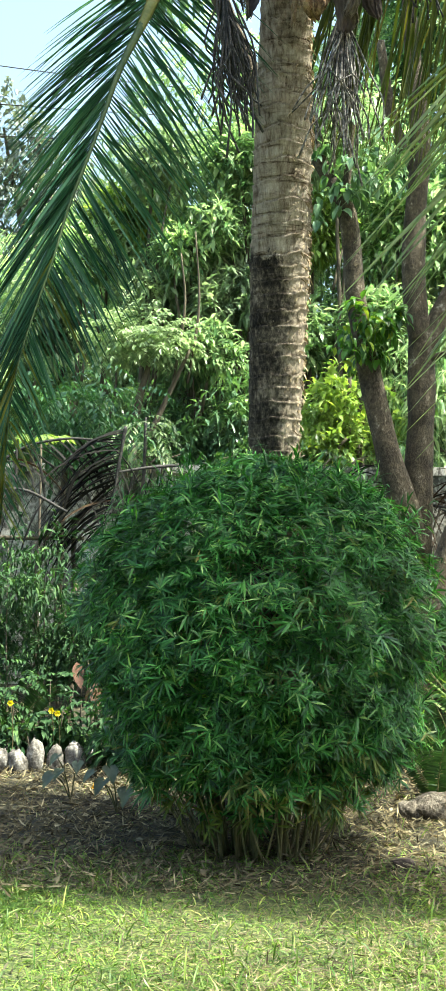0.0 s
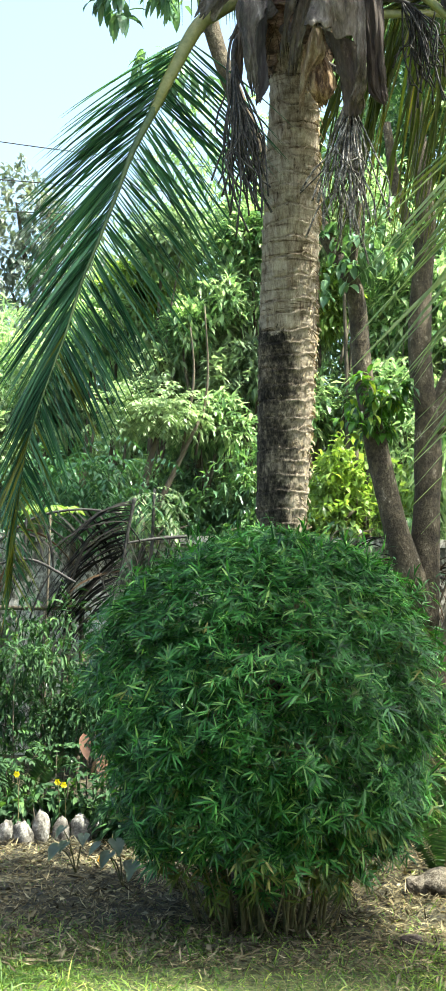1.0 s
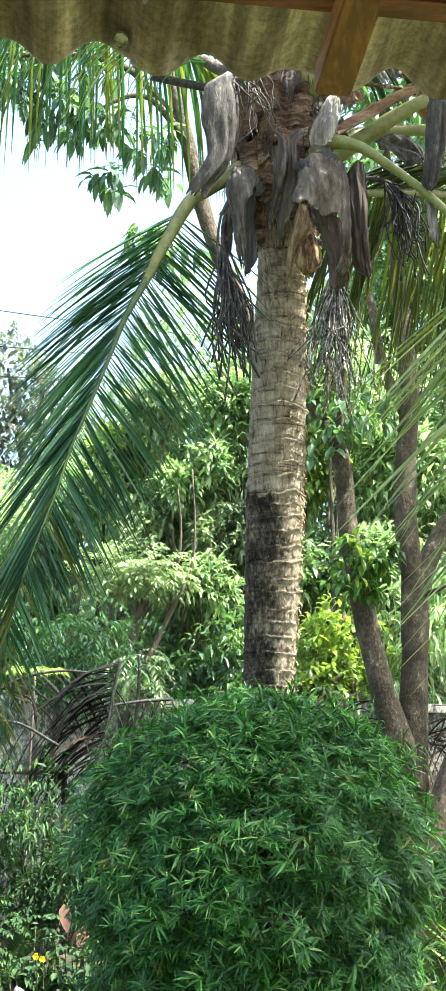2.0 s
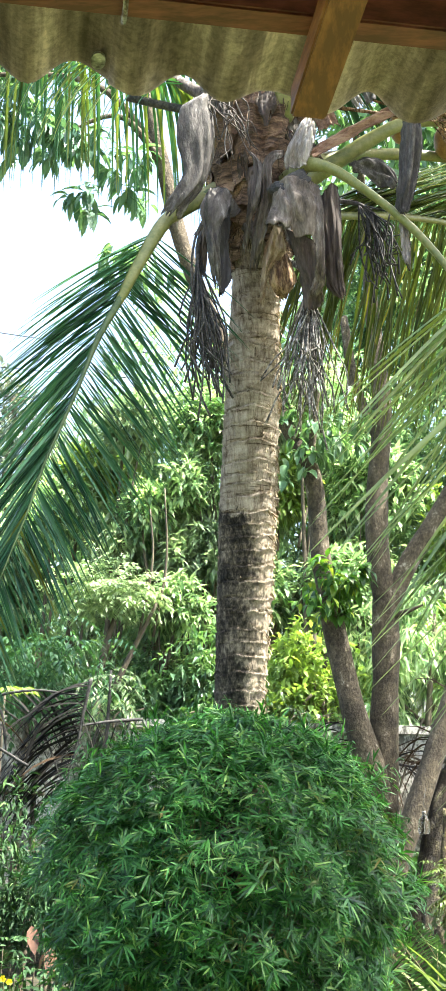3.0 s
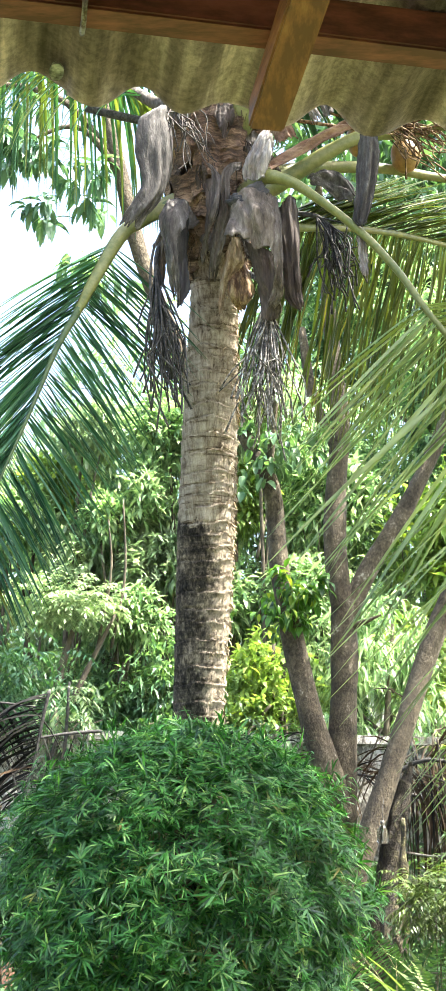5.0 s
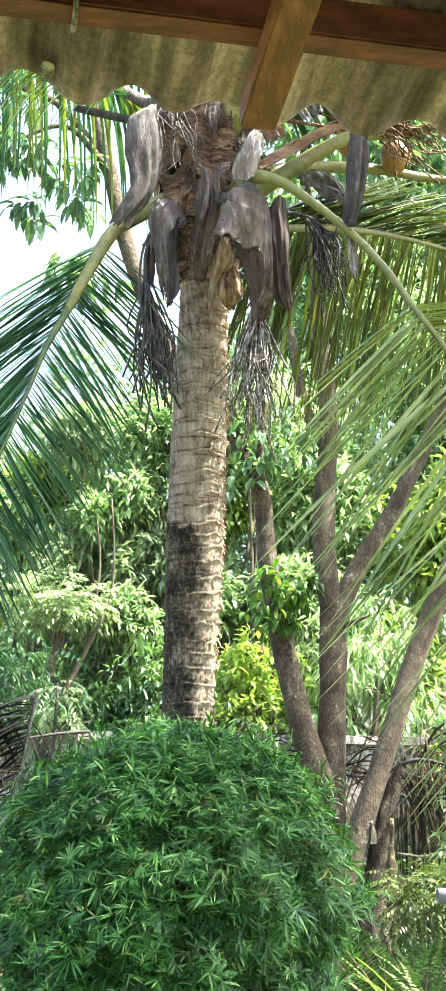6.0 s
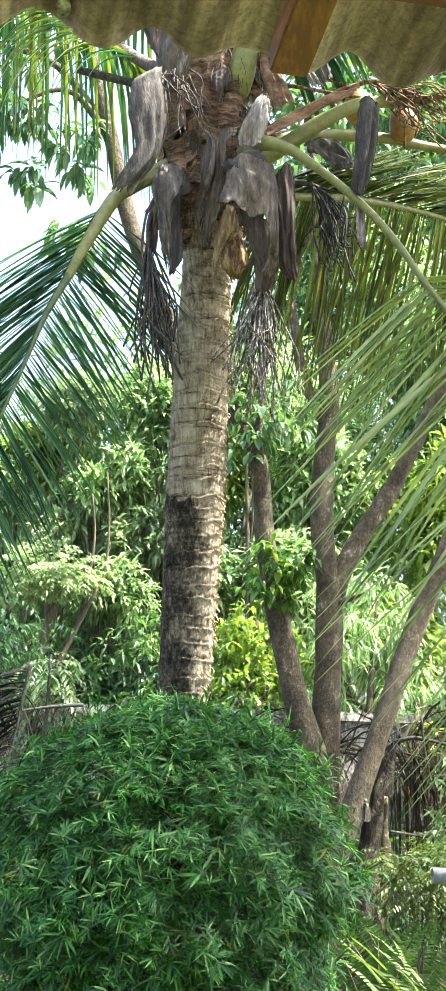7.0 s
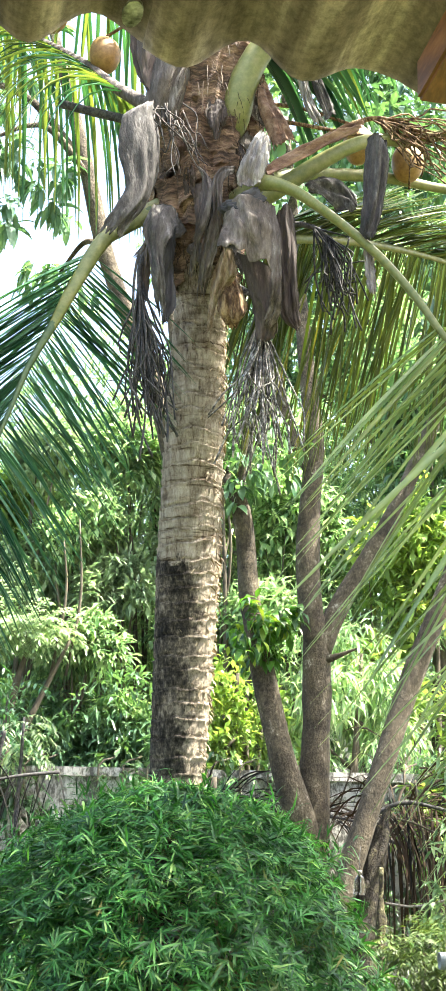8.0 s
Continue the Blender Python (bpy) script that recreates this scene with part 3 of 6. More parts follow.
# ---- coconut palm ----
TRUNK = [(0.16, 5.97, -0.05), (0.185, 5.96, 0.9), (0.202, 5.94, 1.7), (0.222, 5.88, 2.6), (0.231, 5.76, 3.25), (0.236, 5.62, 3.7), (0.236, 5.50, 4.05), (0.232, 5.42, 4.5), (0.23, 5.38, 4.8)]
palm = thing("coconut_palm", (0.16, 5.97, 0), "ringed coconut palm with dead grey sheaths under its green crown", "palm tree")


def build_trunk():
    n, sides = 1000, 64
    p = spline(TRUNK, n)
    z = p[:, 2]
    r = np.interp(z, [0, 0.4, 1.7, 2.6, 3.25, 3.7, 3.9, 4.3, 4.8], [0.19, 0.15, 0.117, 0.137, 0.130, 0.111, 0.12, 0.14, 0.08])
    g = np.random.default_rng(21)
    scars = [-0.05]
    while scars[-1] < 4.9:
        scars.append(scars[-1] + g.uniform(0.045, 0.095))
    scars = np.array(scars)
    ang = np.linspace(0, 2 * np.pi, sides, endpoint=False)
    ph = g.uniform(0, 6.28, (len(scars), 3))
    V = np.zeros((n, sides, 3))
    for k in range(n):
        tilt = z[k] + 0.012 * np.sin(ang + z[k] * 2.0) + 0.007 * np.sin(3 * ang + z[k] * 5) + 0.004 * np.sin(7 * ang + z[k] * 9)
        idx = np.clip(np.searchsorted(scars, tilt) - 1, 0, len(scars) - 2)
        f = (tilt - scars[idx]) / (scars[idx + 1] - scars[idx])
        lip = np.exp(-((1 - f) / 0.16) ** 2)
        groove = -np.exp(-(f / 0.09) ** 2)
        rag = 0.6 + 0.4 * np.sin(ang * 5 + ph[idx, 0]) * np.sin(ang * 11 + ph[idx, 1])
        sunny = np.clip(np.cos(ang + 0.5), 0, 1) * np.clip((3.6 - z[k]) / 1.2, 0.25, 1)
        rr = r[k] * (1 + (0.055 + 0.10 * sunny) * lip * rag + 0.11 * groove * (0.25 + 0.75 * rag) + 0.010 * np.sin(ang * 9 + ph[idx, 2]) + g.normal(0, 0.005, sides))
        V[k, :, 0] = p[k, 0] + rr * np.cos(ang)
        V[k, :, 1] = p[k, 1] + rr * np.sin(ang)
        V[k, :, 2] = z[k]
    F = []
    for k in range(n - 1):
        a = k * sides + np.arange(sides)
        b = k * sides + (np.arange(sides) + 1) % sides
        F.append(np.stack([a, b, b + sides, a + sides], 1))
    F = np.vstack(F)
    part("trunk", (V.reshape(-1, 3), F), M["palm"], palm, "ringed beige trunk, blackened lower down")
    # frayed rootlets and scar edges on the right of the lower trunk
    B, W, L = [], [], []
    for _ in range(420):
        zz = g.uniform(1.6, 4.0)
        a = g.normal(-0.35, 0.55)
        c = np.array([np.interp(zz, z, p[:, 0]), np.interp(zz, z, p[:, 1]), zz])
        rr = np.interp(zz, z, r)
        o = np.array([math.cos(a), math.sin(a), 0])
        B.append(c + o * rr * 0.99)
        W.append(o * 0.5 + np.array([-math.sin(a), math.cos(a), 0]) * g.choice([-1, 1]) + np.array([0, 0, g.uniform(-0.7, 0.2)]))
        L.append(g.uniform(0.02, 0.06))
    tagged(part("bark_fringe", leaves(np.array(B), np.array(W), np.array(L), 0.008, 0.6, 0.2, 2), M["shred"], palm, "pale frayed bark shreds"), kind="stuff")


build_trunk()


def frond(name, ctrl, radii, count, length, side, mats, start=0.25, angle=55, droop=0.8, width=0.030, both=True, label="", rmat="rachis", seed=1, flat=0.75, owner=None, taper=0.0, stray=0.07, angles=None, sides=(1, 1), closing=0.0):
    """A palm leaf: a tapered midrib with pointed leaflets hanging from both edges, each a part of it."""
    g = np.random.default_rng(seed)
    rach = part(name, tube(ctrl, radii, 36, 10, 0.03, flat, seed), M[rmat], owner or palm, label)
    p = spline(ctrl, 200)
    t = unit(np.gradient(p, axis=0))
    rad = np.interp(np.linspace(0, 1, 200), np.linspace(0, 1, len(radii)), radii)
    s0 = np.asarray(side, float)
    for i in range(count):
        u = start + (1 - start) * (i + g.uniform(-0.3, 0.3)) / count
        k = int(np.clip(u * 199, 0, 199))
        s = unit(s0 - t[k] * (s0 @ t[k]))
        for sg in ((1, -1) if both else (1,)):
            w = (u - start) / (1 - start)
            a = radians((1 - closing * w * (sg < 0)) * (angles[0 if sg > 0 else 1] if angles else angle) * g.uniform(0.88, 1.1) * (1.0 - 0.35 * u - 0.6 * taper * max(0, u - start)))
            way = t[k] * math.cos(a) + s * sg * math.sin(a) + g.normal(0, stray, 3)
            L = length * (0.55 + 0.6 * math.sin(math.pi * min(1, 0.18 + 0.8 * w))) * (1 - taper * w) * g.uniform(0.9, 1.08) * sides[0 if sg > 0 else 1]
            d, q = unit(way), p[k] + s * sg * rad[k] * 0.7
            wd = unit(np.cross(d, DOWN) + g.normal(0, 0.3, 3))
            V, steps = [], 7
            for j in range(steps + 1):
                v = j / steps
                if j:
                    d = unit(d + DOWN * droop * g.uniform(0.85, 1.15) / steps * 1.6)
                    q = q + d * L / steps
                nrm = np.cross(wd, d)
                hw = width * 0.5 * (0.5 + 0.5 * min(1, v * 8)) * (1 - v ** 2.2) + 0.0006
                V += [q - wd * hw + nrm * hw * 0.55, q, q + wd * hw + nrm * hw * 0.55]
            F = []
            for j in range(steps):
                b = 3 * j
                F += [(b, b + 1, b + 4, b + 3), (b + 1, b + 2, b + 5, b + 4)]
            mat = mats[0] if g.random() > mats[2] + mats[3] * w else mats[1]
            part("leaflet", (V, F), M[mat], rach)
    return rach


# the frond that droops over the lawn's left side
frond("frond", [(0.16, 5.42, 4.14), (-0.005, 5.42, 4.05), (-0.117, 5.36, 3.945), (-0.196, 5.31, 3.853), (-0.304, 5.28, 3.627), (-0.364, 5.28, 3.493), (-0.458, 5.28, 3.302), (-0.523, 5.28, 3.113), (-0.603, 5.28, 2.889), (-0.667, 5.28, 2.724), (-0.729, 5.28, 2.504), (-0.791, 5.28, 2.323), (-0.869, 5.28, 2.072), (-0.908, 5.28, 1.842), (-0.95, 5.34, 1.4)],
      [0.050, 0.040, 0.032, 0.030, 0.025, 0.020, 0.014, 0.010, 0.008, 0.007, 0.006, 0.005, 0.004, 0.003, 0.003], 180, 0.84, (0.97, 0.20, -0.10), ("frond", "frond_old", -0.65, 1.15), 0.24, 46, 0.16, 0.019, True, "dark green drooping frond with yellowing tips", "rachis_green", 1, taper=0.50, stray=0.03, angles=(84, 36), sides=(0.80, 0.95), closing=0.6)
part("petiole", tube([(0.16, 5.42, 4.14), (-0.005, 5.42, 4.05), (-0.117, 5.36, 3.945), (-0.196, 5.31, 3.853), (-0.304, 5.28, 3.627), (-0.364, 5.28, 3.493), (-0.43, 5.28, 3.359)], [0.053, 0.043, 0.035, 0.033, 0.028, 0.021, 0.010], 26, 10, 0.03, 0.75), M["petiole"], palm, "yellow-green leaf stalk")
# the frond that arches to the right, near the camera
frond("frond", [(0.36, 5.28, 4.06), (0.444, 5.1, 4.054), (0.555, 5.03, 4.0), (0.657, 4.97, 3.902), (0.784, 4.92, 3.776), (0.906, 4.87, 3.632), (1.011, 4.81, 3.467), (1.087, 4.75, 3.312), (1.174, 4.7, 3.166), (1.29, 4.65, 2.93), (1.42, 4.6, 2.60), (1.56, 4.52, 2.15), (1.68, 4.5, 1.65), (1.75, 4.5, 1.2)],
      [0.05, 0.034, 0.026, 0.023, 0.021, 0.020, 0.019, 0.017, 0.016, 0.014, 0.011, 0.008, 0.006, 0.004], 74, 0.98, (-1.0, 0.0, 0.0), ("frond_sunlit", "frond_lit", 0.12, 0.05), 0.53, 86, 0.10, 0.024, True, "arching frond, sunlight put into its pale leaflet colour", "petiole", 2, stray=0.05)
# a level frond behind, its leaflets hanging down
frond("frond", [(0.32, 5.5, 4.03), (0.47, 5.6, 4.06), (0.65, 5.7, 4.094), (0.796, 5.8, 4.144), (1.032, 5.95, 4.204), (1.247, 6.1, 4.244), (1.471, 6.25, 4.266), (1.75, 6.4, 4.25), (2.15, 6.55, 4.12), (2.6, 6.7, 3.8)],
      [0.04, 0.028, 0.024, 0.022, 0.020, 0.017, 0.014, 0.012, 0.009, 0.004], 190, 1.0, (-0.62, 0.15, -1.0), ("frond_shaded", "frond_lit", 0.10, 0.05), 0.13, 112, 0.18, 0.016, True, "frond with straight hanging leaflets, shade put into their olive colour", "petiole", 3, stray=0.05, angles=(114, 30), sides=(1.0, 0.62))
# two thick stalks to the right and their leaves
# its outer end is unseen, bent and widened to shade the clump
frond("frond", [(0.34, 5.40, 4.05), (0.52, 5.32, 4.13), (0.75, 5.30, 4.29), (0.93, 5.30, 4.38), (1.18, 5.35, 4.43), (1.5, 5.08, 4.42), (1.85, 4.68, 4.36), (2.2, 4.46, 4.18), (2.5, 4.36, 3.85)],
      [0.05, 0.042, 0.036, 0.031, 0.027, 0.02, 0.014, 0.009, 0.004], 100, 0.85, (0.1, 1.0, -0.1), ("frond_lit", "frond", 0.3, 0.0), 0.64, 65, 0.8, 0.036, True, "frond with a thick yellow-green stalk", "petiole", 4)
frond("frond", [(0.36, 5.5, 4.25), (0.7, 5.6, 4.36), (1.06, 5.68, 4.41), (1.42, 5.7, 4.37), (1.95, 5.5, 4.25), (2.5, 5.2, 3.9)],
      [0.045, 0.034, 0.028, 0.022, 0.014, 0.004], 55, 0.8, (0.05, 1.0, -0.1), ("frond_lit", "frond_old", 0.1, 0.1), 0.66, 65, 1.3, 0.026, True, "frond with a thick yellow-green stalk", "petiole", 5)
# the frond that rises from the heart and one behind to the left
# outer run out of view, laid there to cast shade on the lawn edge
frond("frond", [(0.25, 5.42, 4.28), (0.345, 5.26, 4.433), (0.371, 5.22, 4.559), (0.431, 5.2, 4.693), (0.518, 5.18, 4.828), (0.85, 5.05, 5.40), (1.3, 4.62, 5.7), (1.9, 4.30, 5.75), (2.6, 4.20, 5.35), (3.2, 4.15, 4.7)],
      [0.070, 0.066, 0.062, 0.058, 0.054, 0.032, 0.024, 0.016, 0.010, 0.004], 150, 0.85, (0.3, 1.0, 0.0), ("frond", "frond_lit", 0.25, 0.0), 0.36, 62, 0.8, 0.040, True, "green frond rising from the heart, unseen outer end placed for shade", "petiole", 6)
frond("frond", [(0.16, 5.48, 4.50), (-0.15, 5.62, 4.74), (-0.38, 5.9, 5.06), (-0.78, 6.2, 5.40), (-1.2, 6.45, 5.52), (-1.7, 6.65, 5.40), (-2.2, 6.85, 5.0)],
      [0.045, 0.030, 0.024, 0.019, 0.014, 0.009, 0.004], 95, 0.85, (0.5, 0.8, 0.0), ("frond_lit", "frond", 0.45, 0.1), 0.16, 66, 1.8, 0.018, True, "yellow-green frond with hanging leaflets and a tan stalk", "boot", 7)
frond("frond", [(0.2, 5.5, 4.55), (0.05, 5.7, 4.95), (-0.25, 5.95, 5.5), (-0.8, 6.2, 5.95), (-1.5, 6.4, 6.1), (-2.2, 6.6, 5.8)],
      [0.05, 0.034, 0.026, 0.019, 0.011, 0.004], 75, 0.9, (0.4, 0.9, 0.0), ("frond", "frond_lit", 0.3, 0.0), 0.28, 64, 1.5, 0.020, True, "green frond with hanging leaflets", "petiole", 8)


def sheath(ctrl, widths, facing, name="leaf_sheath", mat="boot", curl=0.22, label="", seed=1, thick=0.006, torn=1, rag=0.7):
    """A dead leaf base: a crumpled, splitting strap with thickness and a torn end."""
    g = np.random.default_rng(seed)
    n, m = 40, 15
    p = spline(ctrl, n)
    t = unit(np.gradient(p, axis=0))
    w = np.interp(np.linspace(0, 1, n), np.linspace(0, 1, len(widths)), widths)
    f = np.asarray(facing, float)
    reach = np.clip(1 - np.abs(g.normal(0, 0.16 * rag, m)), 0.55, 1)
    su = np.linspace(0, 1, n)
    pleat = g.normal(0, 0.07 * rag, m)
    V = []
    for layer in (0, 1):
        for k in range(n):
            s = unit(np.cross(t[k], f))
            o = np.cross(s, t[k])
            u = k / (n - 1)
            for j in range(m):
                x = j / (m - 1) * 2 - 1
                q = Vector((x * 1.6 + seed * 3.1, u * 3.0, seed * 1.7))
                crum = noise.noise(q) * 0.30 + noise.noise(q * 2.7) * 0.20 + noise.noise(q * 6.5) * 0.09
                edge = 1 + 0.40 * noise.noise(Vector((seed * 5.0, u * 3.5, 1.0 if x > 0 else 7.0))) + 0.22 * noise.noise(Vector((seed * 2.0, u * 11.0, 3.0 if x > 0 else 9.0)))
                bend = curl * (1 - x * x) + pleat[j] * (0.4 + u) + crum * (0.4 + 0.9 * u) * min(1, rag + 0.3)
                ue = u * reach[j] if u > 0.5 else u * (1 - (1 - reach[j]) * u * 2)
                pe = np.array([np.interp(ue, su, p[:, a]) for a in range(3)])
                V.append(pe + s * x * w[k] * 0.5 * edge + o * (bend * w[k] - thick * layer))
    V = np.array(V)
    F = []
    o = n * m
    slit = {int(g.integers(1, m - 2)): n * g.uniform(0.4, 0.85) for _ in range(torn)}
    for k in range(n - 1):
        for j in range(m - 1):
            if k > slit.get(j, n):
                continue
            q = k * m + j
            F.append((q, q + 1, q + m + 1, q + m))
            F.append((o + q, o + q + m, o + q + m + 1, o + q + 1))
    for k in range(n - 1):
        for j in (0, m - 1):
            q = k * m + j
            F.append((q, q + m, o + q + m, o + q))
    for j in range(m - 1):
        for k in (0, n - 1):
            q = k * m + j
            F.append((q, q + 1, o + q + 1, o + q))
    return part(name, (V, F), M[mat], palm, label)


def sheet(left, right, bulge, mat, seed, label="", thick=0.005, crumple=1.7):
    """A dead sheath as a bulging, creased skin with thickness between its two long edges, frayed at the end."""
    n, m = 44, 17
    a, b = spline(left, n), spline(right, n)
    across = unit(b - a)
    along = unit(np.gradient((a + b) / 2, axis=0))
    out = unit(np.cross(across, along))
    out = out * np.where(out[:, 1:2] > 0, -1, 1)
    wide = np.linalg.norm(b - a, axis=1)
    g = np.random.default_rng(seed + 40)
    fray = np.array([abs(noise.noise(Vector((j * 0.45, seed * 2.3, 0)))) * 0.22 for j in range(m)])
    crease_at, crease_deep = g.uniform(0.25, 0.7), g.uniform(0.10, 0.22)
    ridge = g.normal(0, 0.0022, m)
    V = []
    for layer in (0, 1):
        for k in range(n):
            u = k / (n - 1)
            for j in range(m):
                x = j / (m - 1)
                q = Vector((x * 2.2 + seed * 3.1, u * 2.6, seed * 1.7))
                crease = noise.noise(q) * 0.016 + noise.noise(q * 2.6) * 0.008 + noise.noise(Vector((x * 16, u * 2.5, seed))) * 0.0045
                lift = bulge * math.sin(math.pi * x) * (0.5 + 0.5 * math.sin(math.pi * min(1, u + 0.2))) + (crease + ridge[j]) * crumple * min(1.0, wide[k] / 0.06)
                lift -= wide[k] * (crease_deep * math.exp(-((x - crease_at + 0.12 * math.sin(u * 3 + seed)) / 0.07) ** 2) * min(1, u * 2) + 0.10 * abs(2 * x - 1) ** 4)
                ue = min(n - 1.0, max(0.0, k - fray[j] * n * u ** 6))
                k2 = min(n - 2, int(ue))
                fa = ue - k2
                ea, eb = a[k2] * (1 - fa) + a[k2 + 1] * fa, b[k2] * (1 - fa) + b[k2 + 1] * fa
                rag = 0.006 * noise.noise(Vector((u * 14, seed, 5.0 if x > 0.5 else 1.0))) * (abs(x - 0.5) > 0.4)
                V.append(ea + (eb - ea) * x + out[k] * (lift - thick * layer) + across[k] * rag)
    o, F = n * m, []
    for k in range(n - 1):
        for j in range(m - 1):
            q = k * m + j
            F += [(q, q + 1, q + m + 1, q + m), (o + q, o + q + m, o + q + m + 1, o + q + 1)]
        for j in (0, m - 1):
            q = k * m + j
            F.append((q, q + m, o + q + m, o + q))
    for j in range(m - 1):
        for k in (0, n - 1):
            q = k * m + j
            F.append((q, q + 1, o + q + 1, o + q))
    return part("leaf_sheath", (V, F), M[mat], palm, label)


sheet([(-0.059, 5.16, 4.406), (-0.121, 5.12, 4.327), (-0.125, 5.1, 4.162), (-0.088, 5.1, 4.017), (-0.166, 5.12, 3.88), (-0.199, 5.15, 3.828)],
      [(0.001, 5.2, 4.424), (0.033, 5.2, 4.316), (0.044, 5.18, 4.156), (0.003, 5.16, 3.977), (-0.061, 5.15, 3.885), (-0.119, 5.15, 3.804)], 0.05, "boot_grey", 1, "large grey dead sheath")
sheet([(0.012, 5.26, 4.006), (-0.026, 5.2, 3.896), (0.003, 5.18, 3.756), (0.024, 5.2, 3.635), (0.058, 5.26, 3.505)],
      [(0.119, 5.26, 3.983), (0.103, 5.18, 3.878), (0.063, 5.17, 3.78), (0.072, 5.2, 3.663), (0.085, 5.26, 3.493)], 0.03, "boot_grey", 2)
sheet([(0.075, 5.24, 3.878), (0.062, 5.24, 3.785), (0.066, 5.26, 3.649), (0.076, 5.28, 3.497)],
      [(0.12, 5.3, 3.948), (0.124, 5.3, 3.787), (0.123, 5.3, 3.614), (0.084, 5.29, 3.498)], -0.02, "boot_dark", 3, "blackish folded sheath")
sheet([(-0.015, 5.3, 3.849), (-0.037, 5.3, 3.741), (-0.031, 5.3, 3.649), (-0.014, 5.3, 3.61)],
      [(0.011, 5.3, 3.81), (0.012, 5.3, 3.703), (0.004, 5.3, 3.624), (-0.007, 5.3, 3.597)], 0.02, "boot_brown", 4)
sheet([(0.185, 5.18, 4.154), (0.209, 5.15, 4.079), (0.196, 5.14, 3.928), (0.179, 5.18, 3.788), (0.173, 5.25, 3.687)],
      [(0.211, 5.16, 4.138), (0.246, 5.12, 4.052), (0.24, 5.11, 3.915), (0.211, 5.15, 3.828), (0.19, 5.25, 3.701)], 0.012, "boot", 5, "narrow grey sheath strip")
sheet([(0.332, 5.2, 4.169), (0.261, 5.15, 4.087), (0.242, 5.15, 3.934), (0.209, 5.2, 3.798), (0.205, 5.3, 3.617)],
      [(0.345, 5.2, 4.152), (0.291, 5.13, 4.058), (0.292, 5.14, 3.905), (0.271, 5.19, 3.769), (0.237, 5.3, 3.618)], 0.025, "boot", 6, "narrow grey sheath strip")
sheet([(0.276, 5.14, 3.967), (0.325, 5.08, 3.975), (0.416, 5.1, 4.041)],
      [(0.29, 5.1, 3.909), (0.366, 5.02, 3.892), (0.469, 5.05, 3.969)], 0.025, "boot_dark", 7, "dark rolled sheath edge")
sheet([(0.296, 5.09, 3.918), (0.286, 5.05, 3.836), (0.27, 5.0, 3.729)],
      [(0.469, 5.06, 3.974), (0.487, 5.02, 3.829), (0.508, 5.05, 3.638)], 0.06, "boot_tan", 8, "broad grey sheath thrown over like a cowl")
sheet([(0.461, 5.07, 3.962), (0.484, 5.03, 3.782), (0.491, 5.04, 3.633), (0.484, 5.1, 3.531), (0.465, 5.14, 3.47)],
      [(0.488, 5.08, 3.909), (0.512, 5.05, 3.741), (0.531, 5.07, 3.571), (0.527, 5.1, 3.495), (0.494, 5.14, 3.448)], 0.02, "boot_tan", 9)
sheet([(0.352, 5.26, 3.823), (0.402, 5.2, 3.647), (0.427, 5.2, 3.544), (0.448, 5.22, 3.411)],
      [(0.491, 5.14, 3.715), (0.508, 5.12, 3.591), (0.519, 5.15, 3.476), (0.51, 5.2, 3.418)], 0.03, "boot_brown", 10)
sheet([(0.511, 5.3, 4.001), (0.519, 5.28, 3.844), (0.543, 5.28, 3.685), (0.556, 5.3, 3.561), (0.625, 5.3, 3.498)],
      [(0.599, 5.3, 4.059), (0.61, 5.26, 3.891), (0.616, 5.26, 3.705), (0.631, 5.28, 3.582), (0.642, 5.3, 3.479)], 0.04, "boot_brown", 11)
sheet([(0.338, 5.34, 3.717), (0.291, 5.3, 3.619), (0.302, 5.3, 3.554), (0.352, 5.35, 3.529)],
      [(0.365, 5.34, 3.751), (0.408, 5.28, 3.628), (0.408, 5.28, 3.562), (0.369, 5.35, 3.533)], 0.06, "husk", 12, "orange fibrous husk")
sheet([(0.308, 5.22, 3.817), (0.268, 5.24, 3.712), (0.259, 5.3, 3.605), (0.253, 5.38, 3.498)],
      [(0.338, 5.2, 3.809), (0.362, 5.24, 3.702), (0.291, 5.3, 3.619), (0.276, 5.38, 3.498)], 0.02, "husk_tan", 13, "pale tan fibre strip")
sheet([(0.433, 5.14, 4.297), (0.376, 5.07, 4.163), (0.345, 5.04, 4.065), (0.355, 5.05, 3.997)],
      [(0.493, 5.14, 4.275), (0.478, 5.08, 4.172), (0.453, 5.05, 4.063), (0.435, 5.06, 4.02)], 0.02, "boot_pale", 14, "bleached sheath stump")
sheet([(0.84, 4.86, 4.153), (0.829, 4.86, 4.038), (0.821, 4.86, 3.896), (0.809, 4.86, 3.763), (0.836, 4.86, 3.718)],
      [(0.919, 4.86, 4.141), (0.925, 4.86, 4.041), (0.902, 4.86, 3.885), (0.875, 4.86, 3.772), (0.849, 4.86, 3.713)], 0.03, "boot_grey", 15, "grey hanging dead leaf strap")
sheet([(0.825, 4.92, 3.777), (0.835, 4.92, 3.645), (0.845, 4.92, 3.521)],
      [(0.857, 4.92, 3.741), (0.876, 4.92, 3.632), (0.879, 4.92, 3.501)], 0.01, "boot_pale", 16)
sheet([(0.648, 5.3, 4.154), (0.715, 5.3, 4.198), (0.808, 5.3, 4.193), (0.864, 5.3, 4.07)],
      [(0.664, 5.28, 4.117), (0.742, 5.28, 4.083), (0.812, 5.28, 4.055), (0.866, 5.28, 4.034)], 0.03, "boot_grey", 17)
